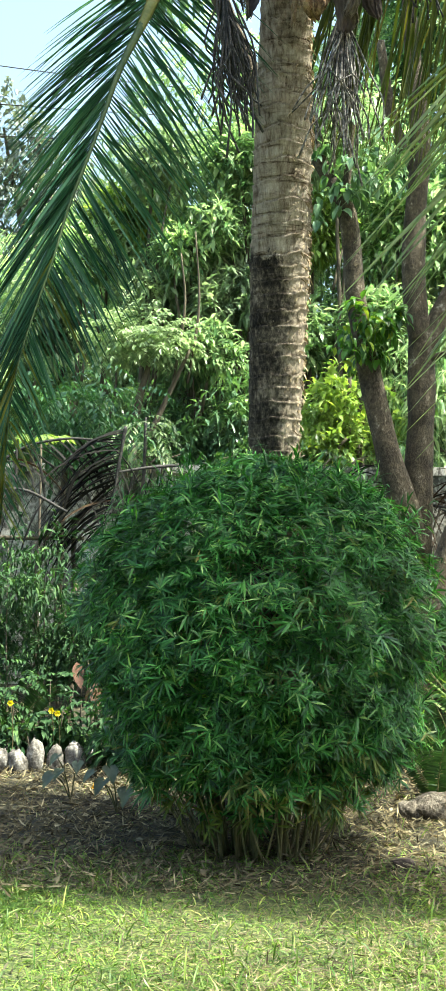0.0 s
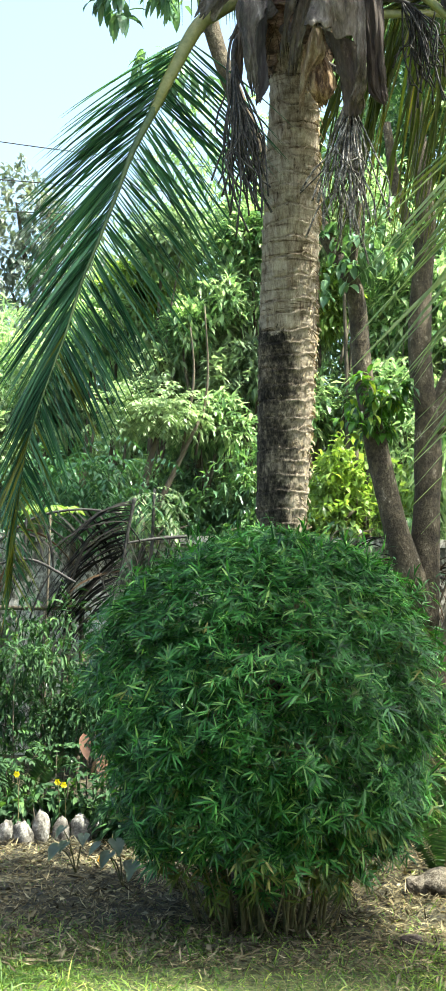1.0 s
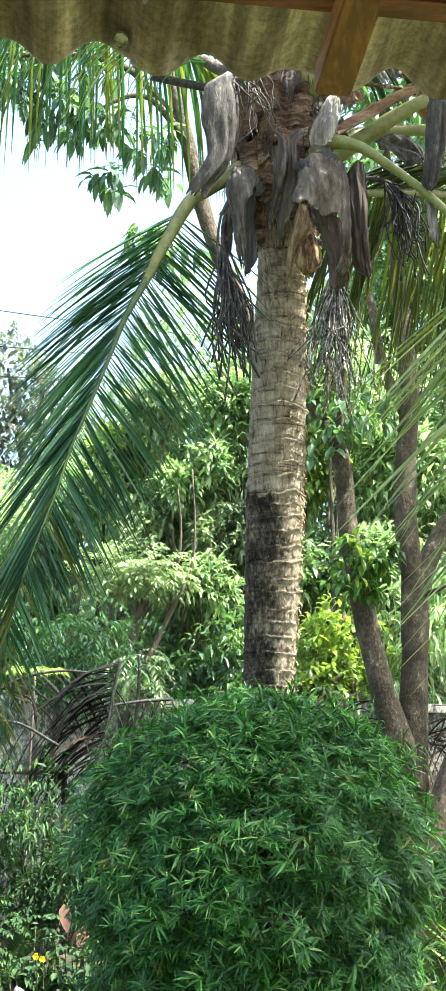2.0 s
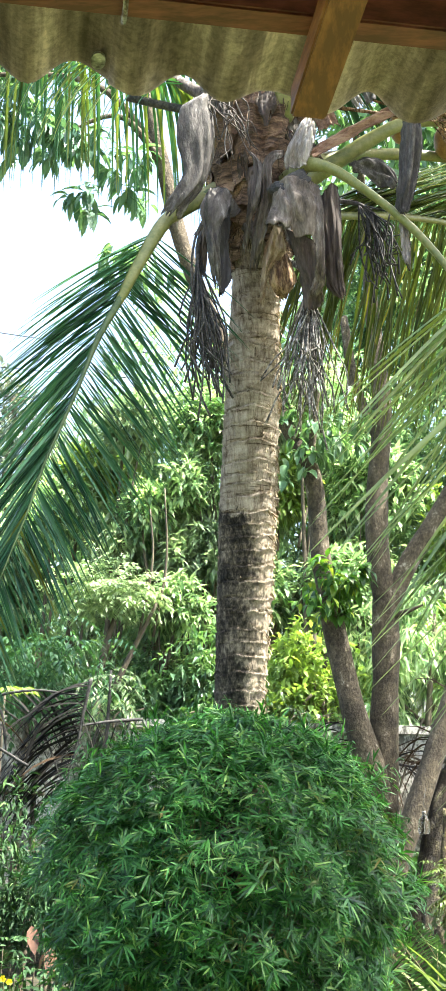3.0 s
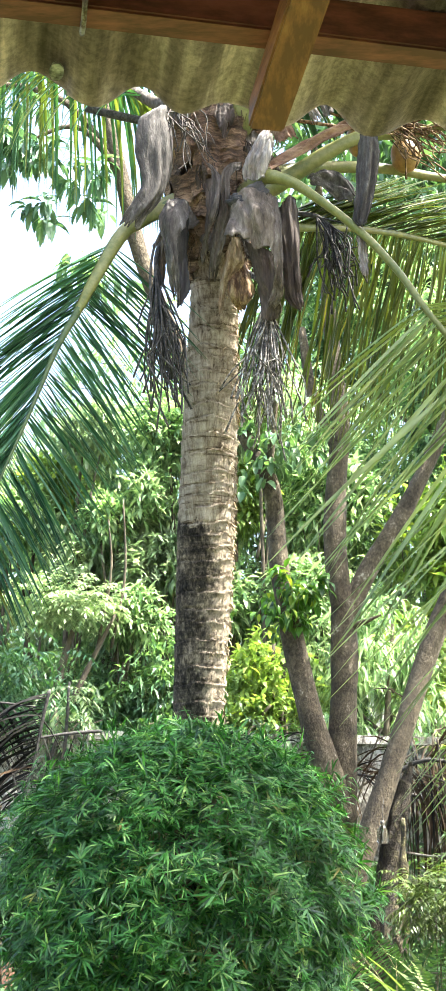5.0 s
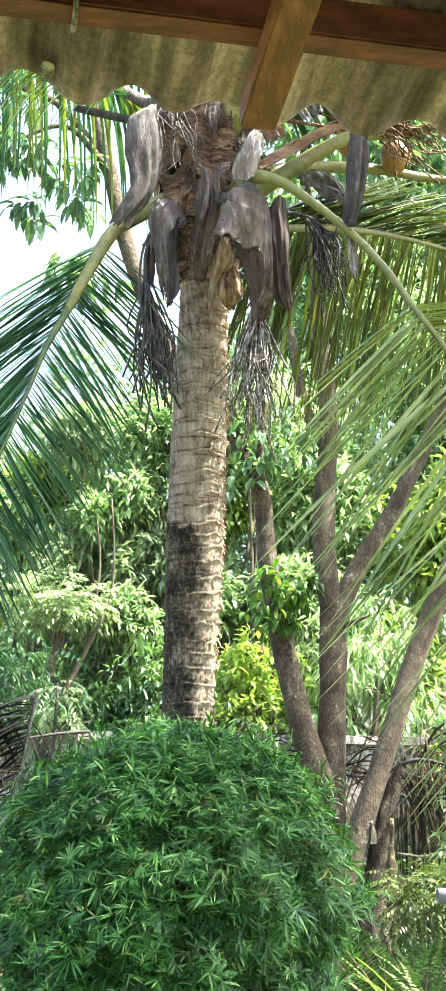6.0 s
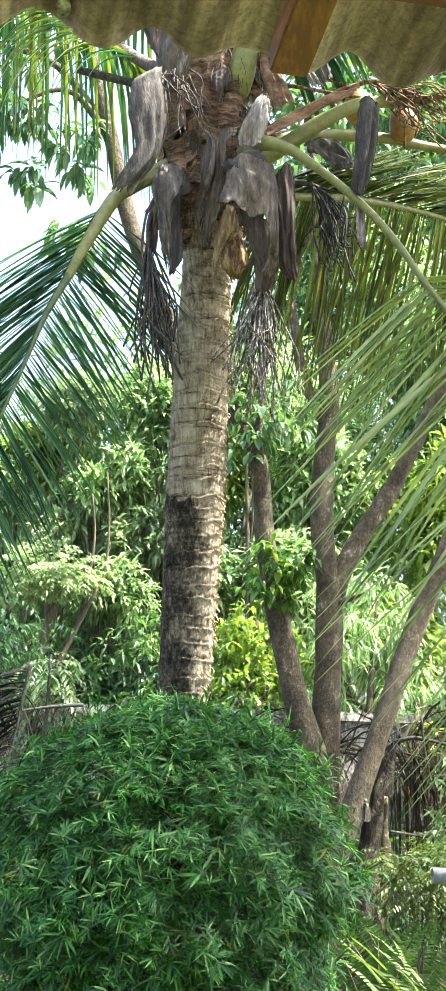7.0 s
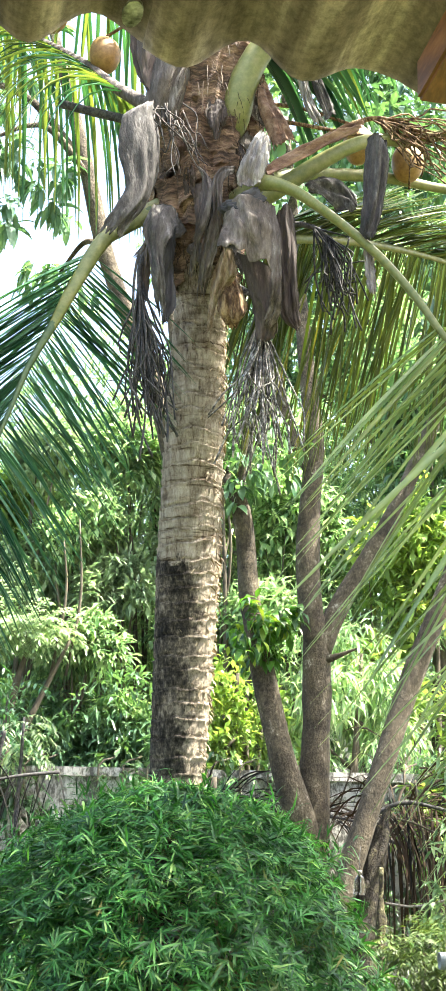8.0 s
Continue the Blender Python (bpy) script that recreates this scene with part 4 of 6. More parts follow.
sheet([(0.451, 5.12, 4.143), (0.601, 5.12, 4.241), (0.78, 5.12, 4.341), (0.878, 5.12, 4.378)],
      [(0.475, 5.1, 4.089), (0.627, 5.1, 4.189), (0.778, 5.1, 4.285), (0.875, 5.1, 4.321)], 0.02, "boot_red", 18, "brown woody spathe")
sheet([(0.56, 5.22, 4.883), (0.578, 5.2, 4.712), (0.616, 5.16, 4.486), (0.667, 5.14, 4.331)],
      [(0.598, 5.22, 4.885), (0.623, 5.19, 4.708), (0.666, 5.14, 4.453), (0.72, 5.13, 4.351)], 0.015, "boot_pale", 21, "pale folded grey leaf stalk")
sheet([(0.64, 5.2, 4.727), (0.66, 5.18, 4.572), (0.7, 5.16, 4.432), (0.718, 5.15, 4.386)],
      [(0.667, 5.2, 4.723), (0.702, 5.18, 4.598), (0.742, 5.16, 4.469), (0.764, 5.15, 4.396)], 0.015, "boot_grey", 22, "pale folded grey leaf stalk")
sheet([(0.455, 5.24, 4.573), (0.437, 5.22, 4.479), (0.478, 5.18, 4.339), (0.508, 5.16, 4.243)],
      [(0.476, 5.24, 4.595), (0.515, 5.2, 4.47), (0.566, 5.17, 4.361), (0.599, 5.16, 4.29)], 0.025, "boot_red", 23, "brown woody sheath")
sheet([(0.056, 5.28, 5.124), (0.044, 5.25, 4.876), (-0.005, 5.22, 4.665), (-0.037, 5.24, 4.496), (-0.017, 5.28, 4.393)],
      [(0.264, 5.28, 5.135), (0.251, 5.24, 4.88), (0.21, 5.21, 4.685), (0.13, 5.22, 4.492), (0.094, 5.28, 4.383)], 0.05, "boot", 24, "broad grey-brown sheath wrapped round the heart")
sheet([(-0.106, 5.34, 5.126), (-0.114, 5.32, 4.884), (-0.089, 5.3, 4.681), (-0.035, 5.28, 4.521)],
      [(0.072, 5.3, 5.107), (0.044, 5.28, 4.897), (0.001, 5.24, 4.678), (0.006, 5.24, 4.508)], 0.03, "boot_brown", 25, "brown sheath wrapped round the heart")
# curled loose fibres where the large sheath joins the heart
g_ = np.random.default_rng(78)
for k in range(22):
    b0 = np.array([g_.uniform(0.0, 0.14), 5.16, g_.uniform(4.34, 4.43)])
    e0 = b0 + (g_.normal(0.05, 0.06), g_.normal(-0.02, 0.02), -g_.uniform(0.10, 0.30))
    part("loose_fibre", tube([b0, (b0 * 2 + e0) / 3 + g_.normal(0, 0.02, 3), (b0 + e0 * 2) / 3 + g_.normal(0, 0.02, 3), e0], [0.0035, 0.003, 0.002], 12, 5, seed=k), M["strand_dark" if k % 2 else "boot"], palm)
# small torn scraps of old sheaths all round the heart
g_ = np.random.default_rng(77)
for k in range(14):
    a = g_.uniform(3.3, 6.1)
    z = g_.uniform(3.9, 4.75)
    r = np.interp(z, [3.7, 3.9, 4.05, 4.25, 4.6, 4.95], [0.12, 0.17, 0.21, 0.225, 0.21, 0.155])
    cy = np.interp(z, [3.7, 4.05, 4.5, 4.8], [5.62, 5.50, 5.42, 5.38])
    o = np.array([math.cos(a), math.sin(a), 0])
    lean = np.array([-math.sin(a), math.cos(a), 0]) * g_.normal(0, 0.08)
    b0 = np.array([0.234, cy, z]) + o * r * 0.95
    drop = g_.uniform(0.12, 0.30) * (-1 if g_.random() < 0.75 else 0.7)
    sheath([b0, b0 + o * 0.03 + lean * 0.5 + (0, 0, drop * 0.5), b0 + o * g_.uniform(0.02, 0.07) + lean + (0, 0, drop)], [g_.uniform(0.05, 0.10), g_.uniform(0.05, 0.09), 0.02], o, "sheath_scrap", "boot" if g_.random() < 0.45 else "boot_brown", 0.2, "", 100 + k, 0.004)
# cut stalk stub
part("stalk_stub", tube([(0.10, 5.45, 4.47), (-0.14, 5.62, 4.60), (-0.43, 5.80, 4.76)], [0.03, 0.022, 0.020], 12, 8, 0.05), M["strand_dark"], palm, "blackened stub of a cut stalk")


def fibre_wrap():
    """The woven brown cloth round the crown's heart, in torn overlapping bands."""
    g = np.random.default_rng(31)
    pieces = []
    for k in range(16):
        z0 = 3.76 + k * 0.075
        a0 = g.uniform(0, 6.28)
        span = g.uniform(4.6, 6.2)
        n, m = 54, 6
        c = np.array([0.234, np.interp(z0, [3.7, 4.05, 4.5, 4.8], [5.62, 5.50, 5.42, 5.38])])
        r = np.interp(z0, [3.7, 3.9, 4.05, 4.25, 4.6, 4.95], [0.115, 0.165, 0.205, 0.22, 0.205, 0.15])
        V = []
        for lay in (0, 1):
            for i in range(n):
                a = a0 + span * i / (n - 1)
                for j in range(m):
                    rr = r + 0.014 * math.sin(i * 0.9 + k) + 0.010 * math.sin(i * 2.3 + 2 * k) + 0.035 * (j / (m - 1)) ** 2 - 0.005 * lay + g.normal(0, 0.002)
                    zz = z0 + 0.13 * j / (m - 1) + 0.02 * math.sin(i * 0.5 + k) + (g.normal(0, 0.012) if j == m - 1 else 0)
                    V.append((c[0] + rr * math.cos(a), c[1] + rr * math.sin(a), zz))
        o = n * m
        F = []
        for i in range(n - 1):
            for j in range(m - 1):
                q = i * m + j
                F += [(q, q + m, q + m + 1, q + 1), (o + q, o + q + 1, o + q + m + 1, o + q + m)]
        pieces.append((V, F))
    part("fibre_sheath", join(*pieces), M["fibre"], palm, "woven brown fibre cloth round the heart")
    B, W, L = [], [], []
    for _ in range(700):
        zz = g.uniform(3.80, 4.85)
        a = g.uniform(0, 6.28)
        r = np.interp(zz, [3.7, 3.9, 4.05, 4.25, 4.6, 4.95], [0.125, 0.175, 0.215, 0.235, 0.22, 0.165])
        B.append((0.234 + r * math.cos(a), np.interp(zz, [3.7, 4.05, 4.5, 4.8], [5.62, 5.50, 5.42, 5.38]) + r * math.sin(a), zz))
        W.append((math.cos(a) + g.normal(0, 0.7), math.sin(a) + g.normal(0, 0.7), g.uniform(-1.2, 0.6)))
        L.append(g.uniform(0.05, 0.22))
    tagged(part("fibre_fringe", leaves(np.array(B), np.array(W), np.array(L), 0.004, 1.2, 0.1, 3), M["dry_brown"], palm, "loose brown fibres"), kind="stuff")


fibre_wrap()


def flower_bunch(name, stem, tips, count, mat, seed, spread, label):
    """A spent flower bunch: a stalk and many thin hanging, kinked strands."""
    g = np.random.default_rng(seed)
    stalk = part(name, tube(stem, [0.016, 0.012, 0.008], 10, 7), M[mat], palm, label)
    end = np.array(stem[-1], float)
    st = spline(stem, 20)
    for _ in range(count):
        b = st[g.integers(11, 20)]
        tip = np.array(tips, float) + g.normal(0, 1, 3) * spread
        mid = (b + tip) / 2 + g.normal(0, 0.035, 3) + (end - b) * 0.2
        q = (mid + tip) / 2 + g.normal(0, 0.018, 3)
        part("strand", tube([b, mid, q, tip], [0.0045, 0.0038, 0.0034, 0.0045], 10, 4, 0.25, seed=int(g.integers(999))), M[mat], stalk)


flower_bunch("flower_stalk", [(0.05, 5.4, 3.95), (-0.03, 5.28, 3.75), (-0.01, 5.27, 3.5)], (0.03, 5.28, 3.14), 60, "strand_dark", 5, (0.055, 0.06, 0.10), "dark spent flower bunch")
flower_bunch("flower_stalk", [(0.38, 5.45, 3.75), (0.46, 5.30, 3.62), (0.49, 5.26, 3.42)], (0.475, 5.26, 2.99), 46, "strand", 6, (0.085, 0.06, 0.11), "grey dried flower bunch")
flower_bunch("flower_stalk", [(0.45, 5.45, 4.05), (0.68, 5.40, 4.02), (0.78, 5.38, 3.95)], (0.82, 5.38, 3.70), 45, "strand_dark", 7, (0.08, 0.06, 0.09), "dark spent flower bunch")
flower_bunch("flower_stalk", [(0.55, 5.5, 4.35), (0.9, 5.35, 4.50), (1.1, 5.30, 4.47)], (1.24, 5.3, 4.34), 55, "husk", 8, (0.10, 0.07, 0.07), "orange-brown flower bunch")
part("hanging_stalk", tube([(0.0, 5.2, 3.85), (-0.045, 5.2, 3.72), (-0.05, 5.2, 3.52), (-0.02, 5.22, 3.33)], [0.006, 0.006, 0.005, 0.004], 14, 6), M["strand_dark"], palm)


def coconut(c, r, seed):
    g = np.random.default_rng(seed)
    n, m = 16, 10
    V, F = [], []
    for i in range(m + 1):
        th = math.pi * i / m
        for j in range(n):
            ph = 2 * math.pi * j / n
            rr = r * (1 + 0.05 * math.cos(3 * ph) * math.sin(th))
            V.append((c[0] + rr * math.sin(th) * math.cos(ph), c[1] + rr * math.sin(th) * math.sin(ph), c[2] + 1.25 * r * math.cos(th) * (1 - 0.08 * math.cos(th))))
    for i in range(m):
        for j in range(n):
            F.append((i * n + j, i * n + (j + 1) % n, (i + 1) * n + (j + 1) % n, (i + 1) * n + j))
    part("coconut", (V, F), M["coconut"], palm, "orange golden coconut")


for c, r in (((-0.24, 5.8, 5.03), 0.075), ((-0.50, 5.85, 5.27), 0.08), ((-0.02, 5.75, 5.2), 0.075), ((1.16, 5.62, 4.46), 0.075), ((0.95, 5.7, 4.58), 0.075)):
    coconut(c, r, int(c[0] * 100) + 99)
    part("fruit_stalk", tube([(0.25, 5.5, 4.6), ((c[0] + 0.25) / 2, (c[1] + 5.5) / 2, c[2] + 0.12), (c[0], c[1], c[2] + r * 1.2)], [0.015, 0.01, 0.008], 8, 6), M["husk"], palm)


# ---- clipped bamboo clump ----
BUSH = np.array([0.165, 5.42])
bush = thing("bamboo_clump", (0.165, 5.42, 0), "dense dark green dwarf bamboo clump clipped into a ball", "bamboo")


def bush_radius(z):
    return np.interp(z, [0, 0.15, 0.4, 0.7, 1.0, 1.25, 1.42, 1.54, 1.62, 1.66], [0.24, 0.34, 0.52, 0.66, 0.71, 0.66, 0.55, 0.40, 0.22, 0.05])


def build_bush():
    g = rng
    # culms
    for i in range(46):
        a, r = g.uniform(0, 6.28), 0.25 * math.sqrt(g.random())
        z1 = g.uniform(0.8, 1.5)
        r1 = bush_radius(z1) * g.uniform(0.2, 0.75)
        b = (BUSH[0] + r * math.cos(a), BUSH[1] + r * math.sin(a) * 0.8, -0.02)
        mid = (b[0] + 0.3 * r1 * math.cos(a), b[1] + 0.3 * r1 * math.sin(a), z1 * 0.5)
        top = (BUSH[0] + r1 * math.cos(a), BUSH[1] + r1 * math.sin(a), z1)
        part("culm", tube([b, mid, top], [0.0075, 0.006, 0.003], 8, 6, 0.02, seed=i), M["culm"], bush)
    # side twigs near the foot, seen as thin bare stems
    for i in range(30):
        a = g.uniform(0, 6.28)
        b = (BUSH[0] + 0.28 * math.cos(a), BUSH[1] + 0.24 * math.sin(a), 0.0)
        top = (BUSH[0] + 0.5 * math.cos(a + g.normal(0, 0.3)), BUSH[1] + 0.45 * math.sin(a), g.uniform(0.3, 0.55))
        part("culm", tube([b, ((b[0] + top[0]) / 2, (b[1] + top[1]) / 2, 0.2), top], [0.004, 0.0035, 0.002], 6, 5, seed=i), M["culm"], bush)

    def hollow(p, f):
        return np.array([noise.noise(Vector(q) * f) for q in p])

    def sprays(n, inner, outer, zlo, zhi, per, length, width, lift, rough=0.24):
        z = zlo + (zhi - zlo) * g.random(n)
        a = g.uniform(0, 2 * np.pi, n)
        rr = bush_radius(z)
        p0 = np.stack([rr * np.cos(a), rr * np.sin(a), z], 1)
        rough = rough * (1 + np.clip(0.75 - z, 0, 0.5))
        lump = 1 + 0.03 * np.sin(3 * a + 4 * z) + rough * np.minimum(0.25, hollow(p0, 5.5)) + rough * 0.8 * np.minimum(0.2, hollow(p0 + 9, 13.0))
        rr = (rr * lump + 0.02) * g.uniform(inner, outer, n)
        p = np.stack([BUSH[0] + rr * np.cos(a), BUSH[1] + rr * np.sin(a) * 0.95, z], 1)
        slope = np.interp(z, [0, 0.5, 1.0, 1.4, 1.66], [-0.35, -0.15, 0.15, 0.8, 2.0])
        nrm = unit(np.stack([np.cos(a), np.sin(a), slope], 1))
        face = unit(nrm * 0.8 + np.array([0, 0, 0.6]) + g.normal(0, 0.30, (n, 3)))
        twig = on_sphere(n) + nrm * 0.35 + np.array([0, 0, lift])
        twig = unit(twig - face * np.sum(twig * face, 1)[:, None] * 0.75)
        side = unit(np.cross(twig, face))
        k = np.repeat(np.arange(n), per)
        fan = (np.tile(np.linspace(-1, 1, per), n) + g.normal(0, 0.10, n * per)) * 1.45
        way = unit(twig[k] * np.cos(fan)[:, None] + side[k] * np.sin(fan)[:, None] + face[k] * 0.12 + g.normal(0, 0.09, (n * per, 3)))
        base = p[k] - twig[k] * (0.022 * (1 - np.abs(fan) / 1.6))[:, None] + g.normal(0, 0.003, (n * per, 3))
        L = length * g.uniform(0.75, 1.25, n)[k] * (1 - 0.30 * np.abs(fan) / 1.45) * g.uniform(0.85, 1.1, n * per)
        return leaves(base, way, L, width * g.uniform(0.8, 1.15, n * per), g.uniform(0.0, 0.35, n * per), 0.22, 2, face[k] + g.normal(0, 0.2, (n * per, 3)))

    part("foliage", merge(
        sprays(6900, 0.86, 1.05, 0.36, 1.66, 7, 0.084, 0.0076, 0.0),
        sprays(1300, 0.55, 0.86, 0.2, 1.6, 6, 0.10, 0.0105, 0.0),
        sprays(1700, 1.0, 1.13, 0.32, 1.68, 7, 0.076, 0.0074, 0.3),
        sprays(190, 0.99, 1.08, 0.25, 1.66, 8, 0.112, 0.0110, 0.0)), M["bamboo"], bush, "dense narrow green leaves")
    part("old_foliage", merge(
        sprays(190, 0.85, 1.08, 0.16, 0.55, 7, 0.100, 0.0105, -0.2),
        sprays(110, 0.95, 1.05, 0.3, 1.5, 6, 0.08, 0.009, 0.0)), M["bamboo_old"], bush, "yellowing older leaves near the foot")
    # new shoots that stand out over the top
    B, W = [], []
    for _ in range(110):
        a, r = g.uniform(0, 6.28), 0.66 * math.sqrt(g.random())
        b = np.array([BUSH[0] + r * math.cos(a), BUSH[1] + r * math.sin(a), 1.62 - 0.6 * r ** 2])
        d = unit(np.array([math.cos(a) * r * 0.6, math.sin(a) * r * 0.6, 1.0]) + g.normal(0, 0.25, 3))
        hgt = g.uniform(0.04, 0.14)
        for j in range(10):
            B.append(b + d * hgt * j / 9)
            W.append(d * 0.6 + g.normal(0, 0.6, 3))
    part("shoot_leaves", leaves(np.array(B), np.array(W), rng.uniform(0.045, 0.10, len(B)), 0.0085, 0.4, 0.3, 3), M["bamboo"], bush, "new shoots above the clipped top")


build_bush()


# ---- trees behind ----
def limb(name, ctrl, radii, parent, n=26, sides=14, wob=0.06, mat="treebark", seed=0, label=""):
    return part(name, tube(ctrl, radii, n, sides, wob, 1.0, seed), M[mat], parent, label)


forked = thing("forked_tree", (1.25, 9.2, 0), "grey-barked tree forking low, with leafy sprouts", "tree")
limb("trunk", [(1.25, 9.2, -0.05), (1.23, 9.2, 0.7), (1.24, 9.2, 1.38), (1.26, 9.2, 2.0), (1.265, 9.2, 2.5), (1.25, 9.2, 2.85)], [0.17, 0.14, 0.115, 0.098, 0.100, 0.085], forked, 34, 20, 0.05, seed=1)
limb("branch", [(1.26, 9.2, 2.6), (1.20, 9.19, 3.1), (1.21, 9.2, 3.6), (1.24, 9.2, 4.1), (1.18, 9.25, 4.8), (1.1, 9.3, 5.8), (1.0, 9.3, 7.0)], [0.085, 0.085, 0.080, 0.075, 0.06, 0.04, 0.02], forked, seed=2)
limb("branch", [(1.28, 9.2, 2.62), (1.45, 9.2, 2.99), (1.74, 9.2, 3.47), (2.11, 9.3, 4.26), (2.5, 9.4, 5.3), (2.7, 9.4, 6.5)], [0.085, 0.072, 0.064, 0.055, 0.04, 0.02], forked, seed=3)
limb("branch", [(1.24, 9.2, 1.15), (1.13, 9.12, 1.52), (1.02, 9.1, 1.86), (0.88, 9.1, 2.45), (0.78, 9.1, 2.96), (0.71, 9.1, 3.57), (0.49, 9.1, 4.0), (0.25, 9.1, 4.6), (0.1, 9.1, 5.6)], [0.125, 0.11, 0.09, 0.080, 0.072, 0.066, 0.055, 0.045, 0.02], forked, 36, seed=4)
limb("branch", [(1.30, 9.17, 2.55), (1.38, 9.1, 2.57), (1.51, 9.0, 2.62)], [0.035, 0.022, 0.006], forked, 10, seed=5, label="broken snag")
limb("branch", [(0.73, 9.1, 3.45), (0.70, 9.0, 3.75), (0.74, 8.9, 4.3)], [0.04, 0.03, 0.02], forked, 10, seed=6)
limb("branch", [(1.22, 9.2, 3.9), (1.05, 9.3, 4.3), (0.95, 9.3, 4.9)], [0.05, 0.045, 0.03], forked, 12, seed=7)
p0, o0 = lumps_points([(0.86, 8.95, 2.78, 0.24, 0.22, 0.16), (0.80, 8.95, 2.58, 0.16, 0.2, 0.14), (1.03, 8.9, 2.78, 0.14, 0.15, 0.13)], 52, 0.9)
part("sprout_foliage", whorls(p0, o0, 6, 0.108, 0.046, 1.1, 0.95, 3), M["sprout"], forked, "yellow-green broad-leaved sprouts")
p0, o0 = lumps_points([(0.62, 8.95, 3.75, 0.3, 0.25, 0.35), (0.9, 9.0, 3.95, 0.35, 0.25, 0.3), (0.5, 9.0, 4.4, 0.4, 0.3, 0.4)], 75, 0.8)
part("sprout_foliage", whorls(p0, o0, 6, 0.13, 0.05, 1.0, 0.9, 3), M["mango_mid"], forked, "dark green hanging leaves")
p0, o0 = lumps_points([(1.2, 9.3, 6.6, 1.2, 0.8, 0.7), (2.6, 9.5, 6.6, 1.0, 0.8, 0.8)], 330, 0.7)
part("crown", whorls(p0, o0, 7, 0.16, 0.055, 0.8, 0.9, 2), M["mango_mid"], forked, "broad-leaved green crown")

leaning = thing("leaning_tree", (1.04, 8.6, 0), "grey-barked leaning tree with a hanging plastic bottle", "tree")
limb("trunk", [(1.04, 8.6, -0.05), (1.19, 8.6, 0.6), (1.345, 8.6, 1.06), (1.53, 8.6, 1.6), (1.76, 8.6, 2.28), (2.01, 8.6, 2.9), (2.37, 8.6, 3.82), (2.8, 8.7, 5.2)], [0.11, 0.084, 0.077, 0.073, 0.071, 0.069, 0.062, 0.035], leaning, 36, 18, 0.06, seed=8)
limb("branch", [(1.34, 8.62, -0.05), (1.42, 8.63, 0.35), (1.50, 8.66, 0.9), (1.60, 8.68, 1.36), (1.66, 8.7, 1.58)], [0.09, 0.085, 0.07, 0.012], leaning, 40, 20, 0.16, "rootbark", seed=9, label="short gnarled stub trunk")
p0, o0 = lumps_points([(2.8, 8.8, 5.2, 0.9, 0.8, 0.8)], 220, 0.7)
part("crown", whorls(p0, o0, 7, 0.16, 0.055, 0.8, 0.9, 2), M["mango_mid"], leaning)

stump = thing("mossy_stump", (1.55, 8.4, 0), "crooked mossy yellow-green dead stump", "stump")
part("stem", tube([(1.50, 8.4, -0.03), (1.53, 8.4, 0.4), (1.545, 8.4, 0.8), (1.555, 8.4, 1.22)], [0.07, 0.042, 0.030, 0.010], 30, 12, 0.4, seed=4), M["moss"], stump)
part("root", tube([(1.50, 8.42, 0.80), (1.46, 8.33, 0.5), (1.50, 8.22, 0.2), (1.55, 8.1, -0.05)], [0.02, 0.07, 0.085, 0.07], 30, 16, 0.22, seed=5), M["rootbark"], stump, "gnarled brown root")

bottle = thing("hanging_bottle", (1.415, 8.38, 1.06), "clear plastic bottle hanging on a string", "bottle")
prof = [(0.0, 1.055), (0.034, 1.057), (0.038, 1.075), (0.037, 1.125), (0.034, 1.145), (0.018, 1.165), (0.011, 1.175), (0.011, 1.19)]
V = [(1.415 + r * math.cos(a), 8.38 + r * math.sin(a), z) for r, z in prof for a in np.linspace(0, 2 * np.pi, 20, endpoint=False)]
part("body", (V, [(i * 20 + j, i * 20 + (j + 1) % 20, (i + 1) * 20 + (j + 1) % 20, (i + 1) * 20 + j) for i in range(7) for j in range(20)]), M["glass"], bottle)
part("cap", tube([(1.415, 8.38, 1.183), (1.415, 8.38, 1.20)], [0.013, 0.013], 4, 12), M["plaster"], bottle, "white screw cap")
part("string", tube([(1.415, 8.38, 1.20), (1.418, 8.40, 1.27), (1.44, 8.47, 1.34)], [0.0018], 8, 5), M["strand_dark"], bottle)

# ---- boundary wall ----
wall = part("boundary_wall", join(box((-9, 10.4, -0.05), (9, 10.55, 1.74)), box((-9, 10.36, 1.743), (9, 10.59, 1.81))), M["plaster"], smooth=False)
tagged(wall, "low stained whitish plastered boundary wall with a coping", "wall", kind="structure")




def creeper(name, runs, label):
    """Leafy growth hanging over the wall's coping, with bare gaps."""
    ob = thing(name, (runs[0][0], 10.2, 0), label, "creeper")
    P_, O_ = [], []
    for x0, x1, n in runs:
        x = rng.uniform(x0, x1, n)
        z = rng.uniform(0.7, 2.0, n)
        P_.append(np.stack([x, np.where(z > 1.82, 10.45, 10.3) + rng.normal(0, 0.05, n), z], 1))
        O_.append(np.stack([rng.normal(0, 0.4, n), np.full(n, -1.0), rng.normal(0.2, 0.4, n)], 1))
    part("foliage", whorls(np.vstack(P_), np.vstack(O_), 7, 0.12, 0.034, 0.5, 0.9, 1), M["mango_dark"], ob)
    for x0, x1, n in runs:
        for k in range(4):
            x = x0 + (x1 - x0) * (k + 0.5) / 4
            part("stem", tube([(x, 10.25, -0.02), (x + 0.1, 10.3, 0.9), (x - 0.05, 10.33, 1.75), (x + 0.1, 10.45, 1.9)], [0.012, 0.01, 0.006], 12, 6, 0.05), M["twig"], ob)


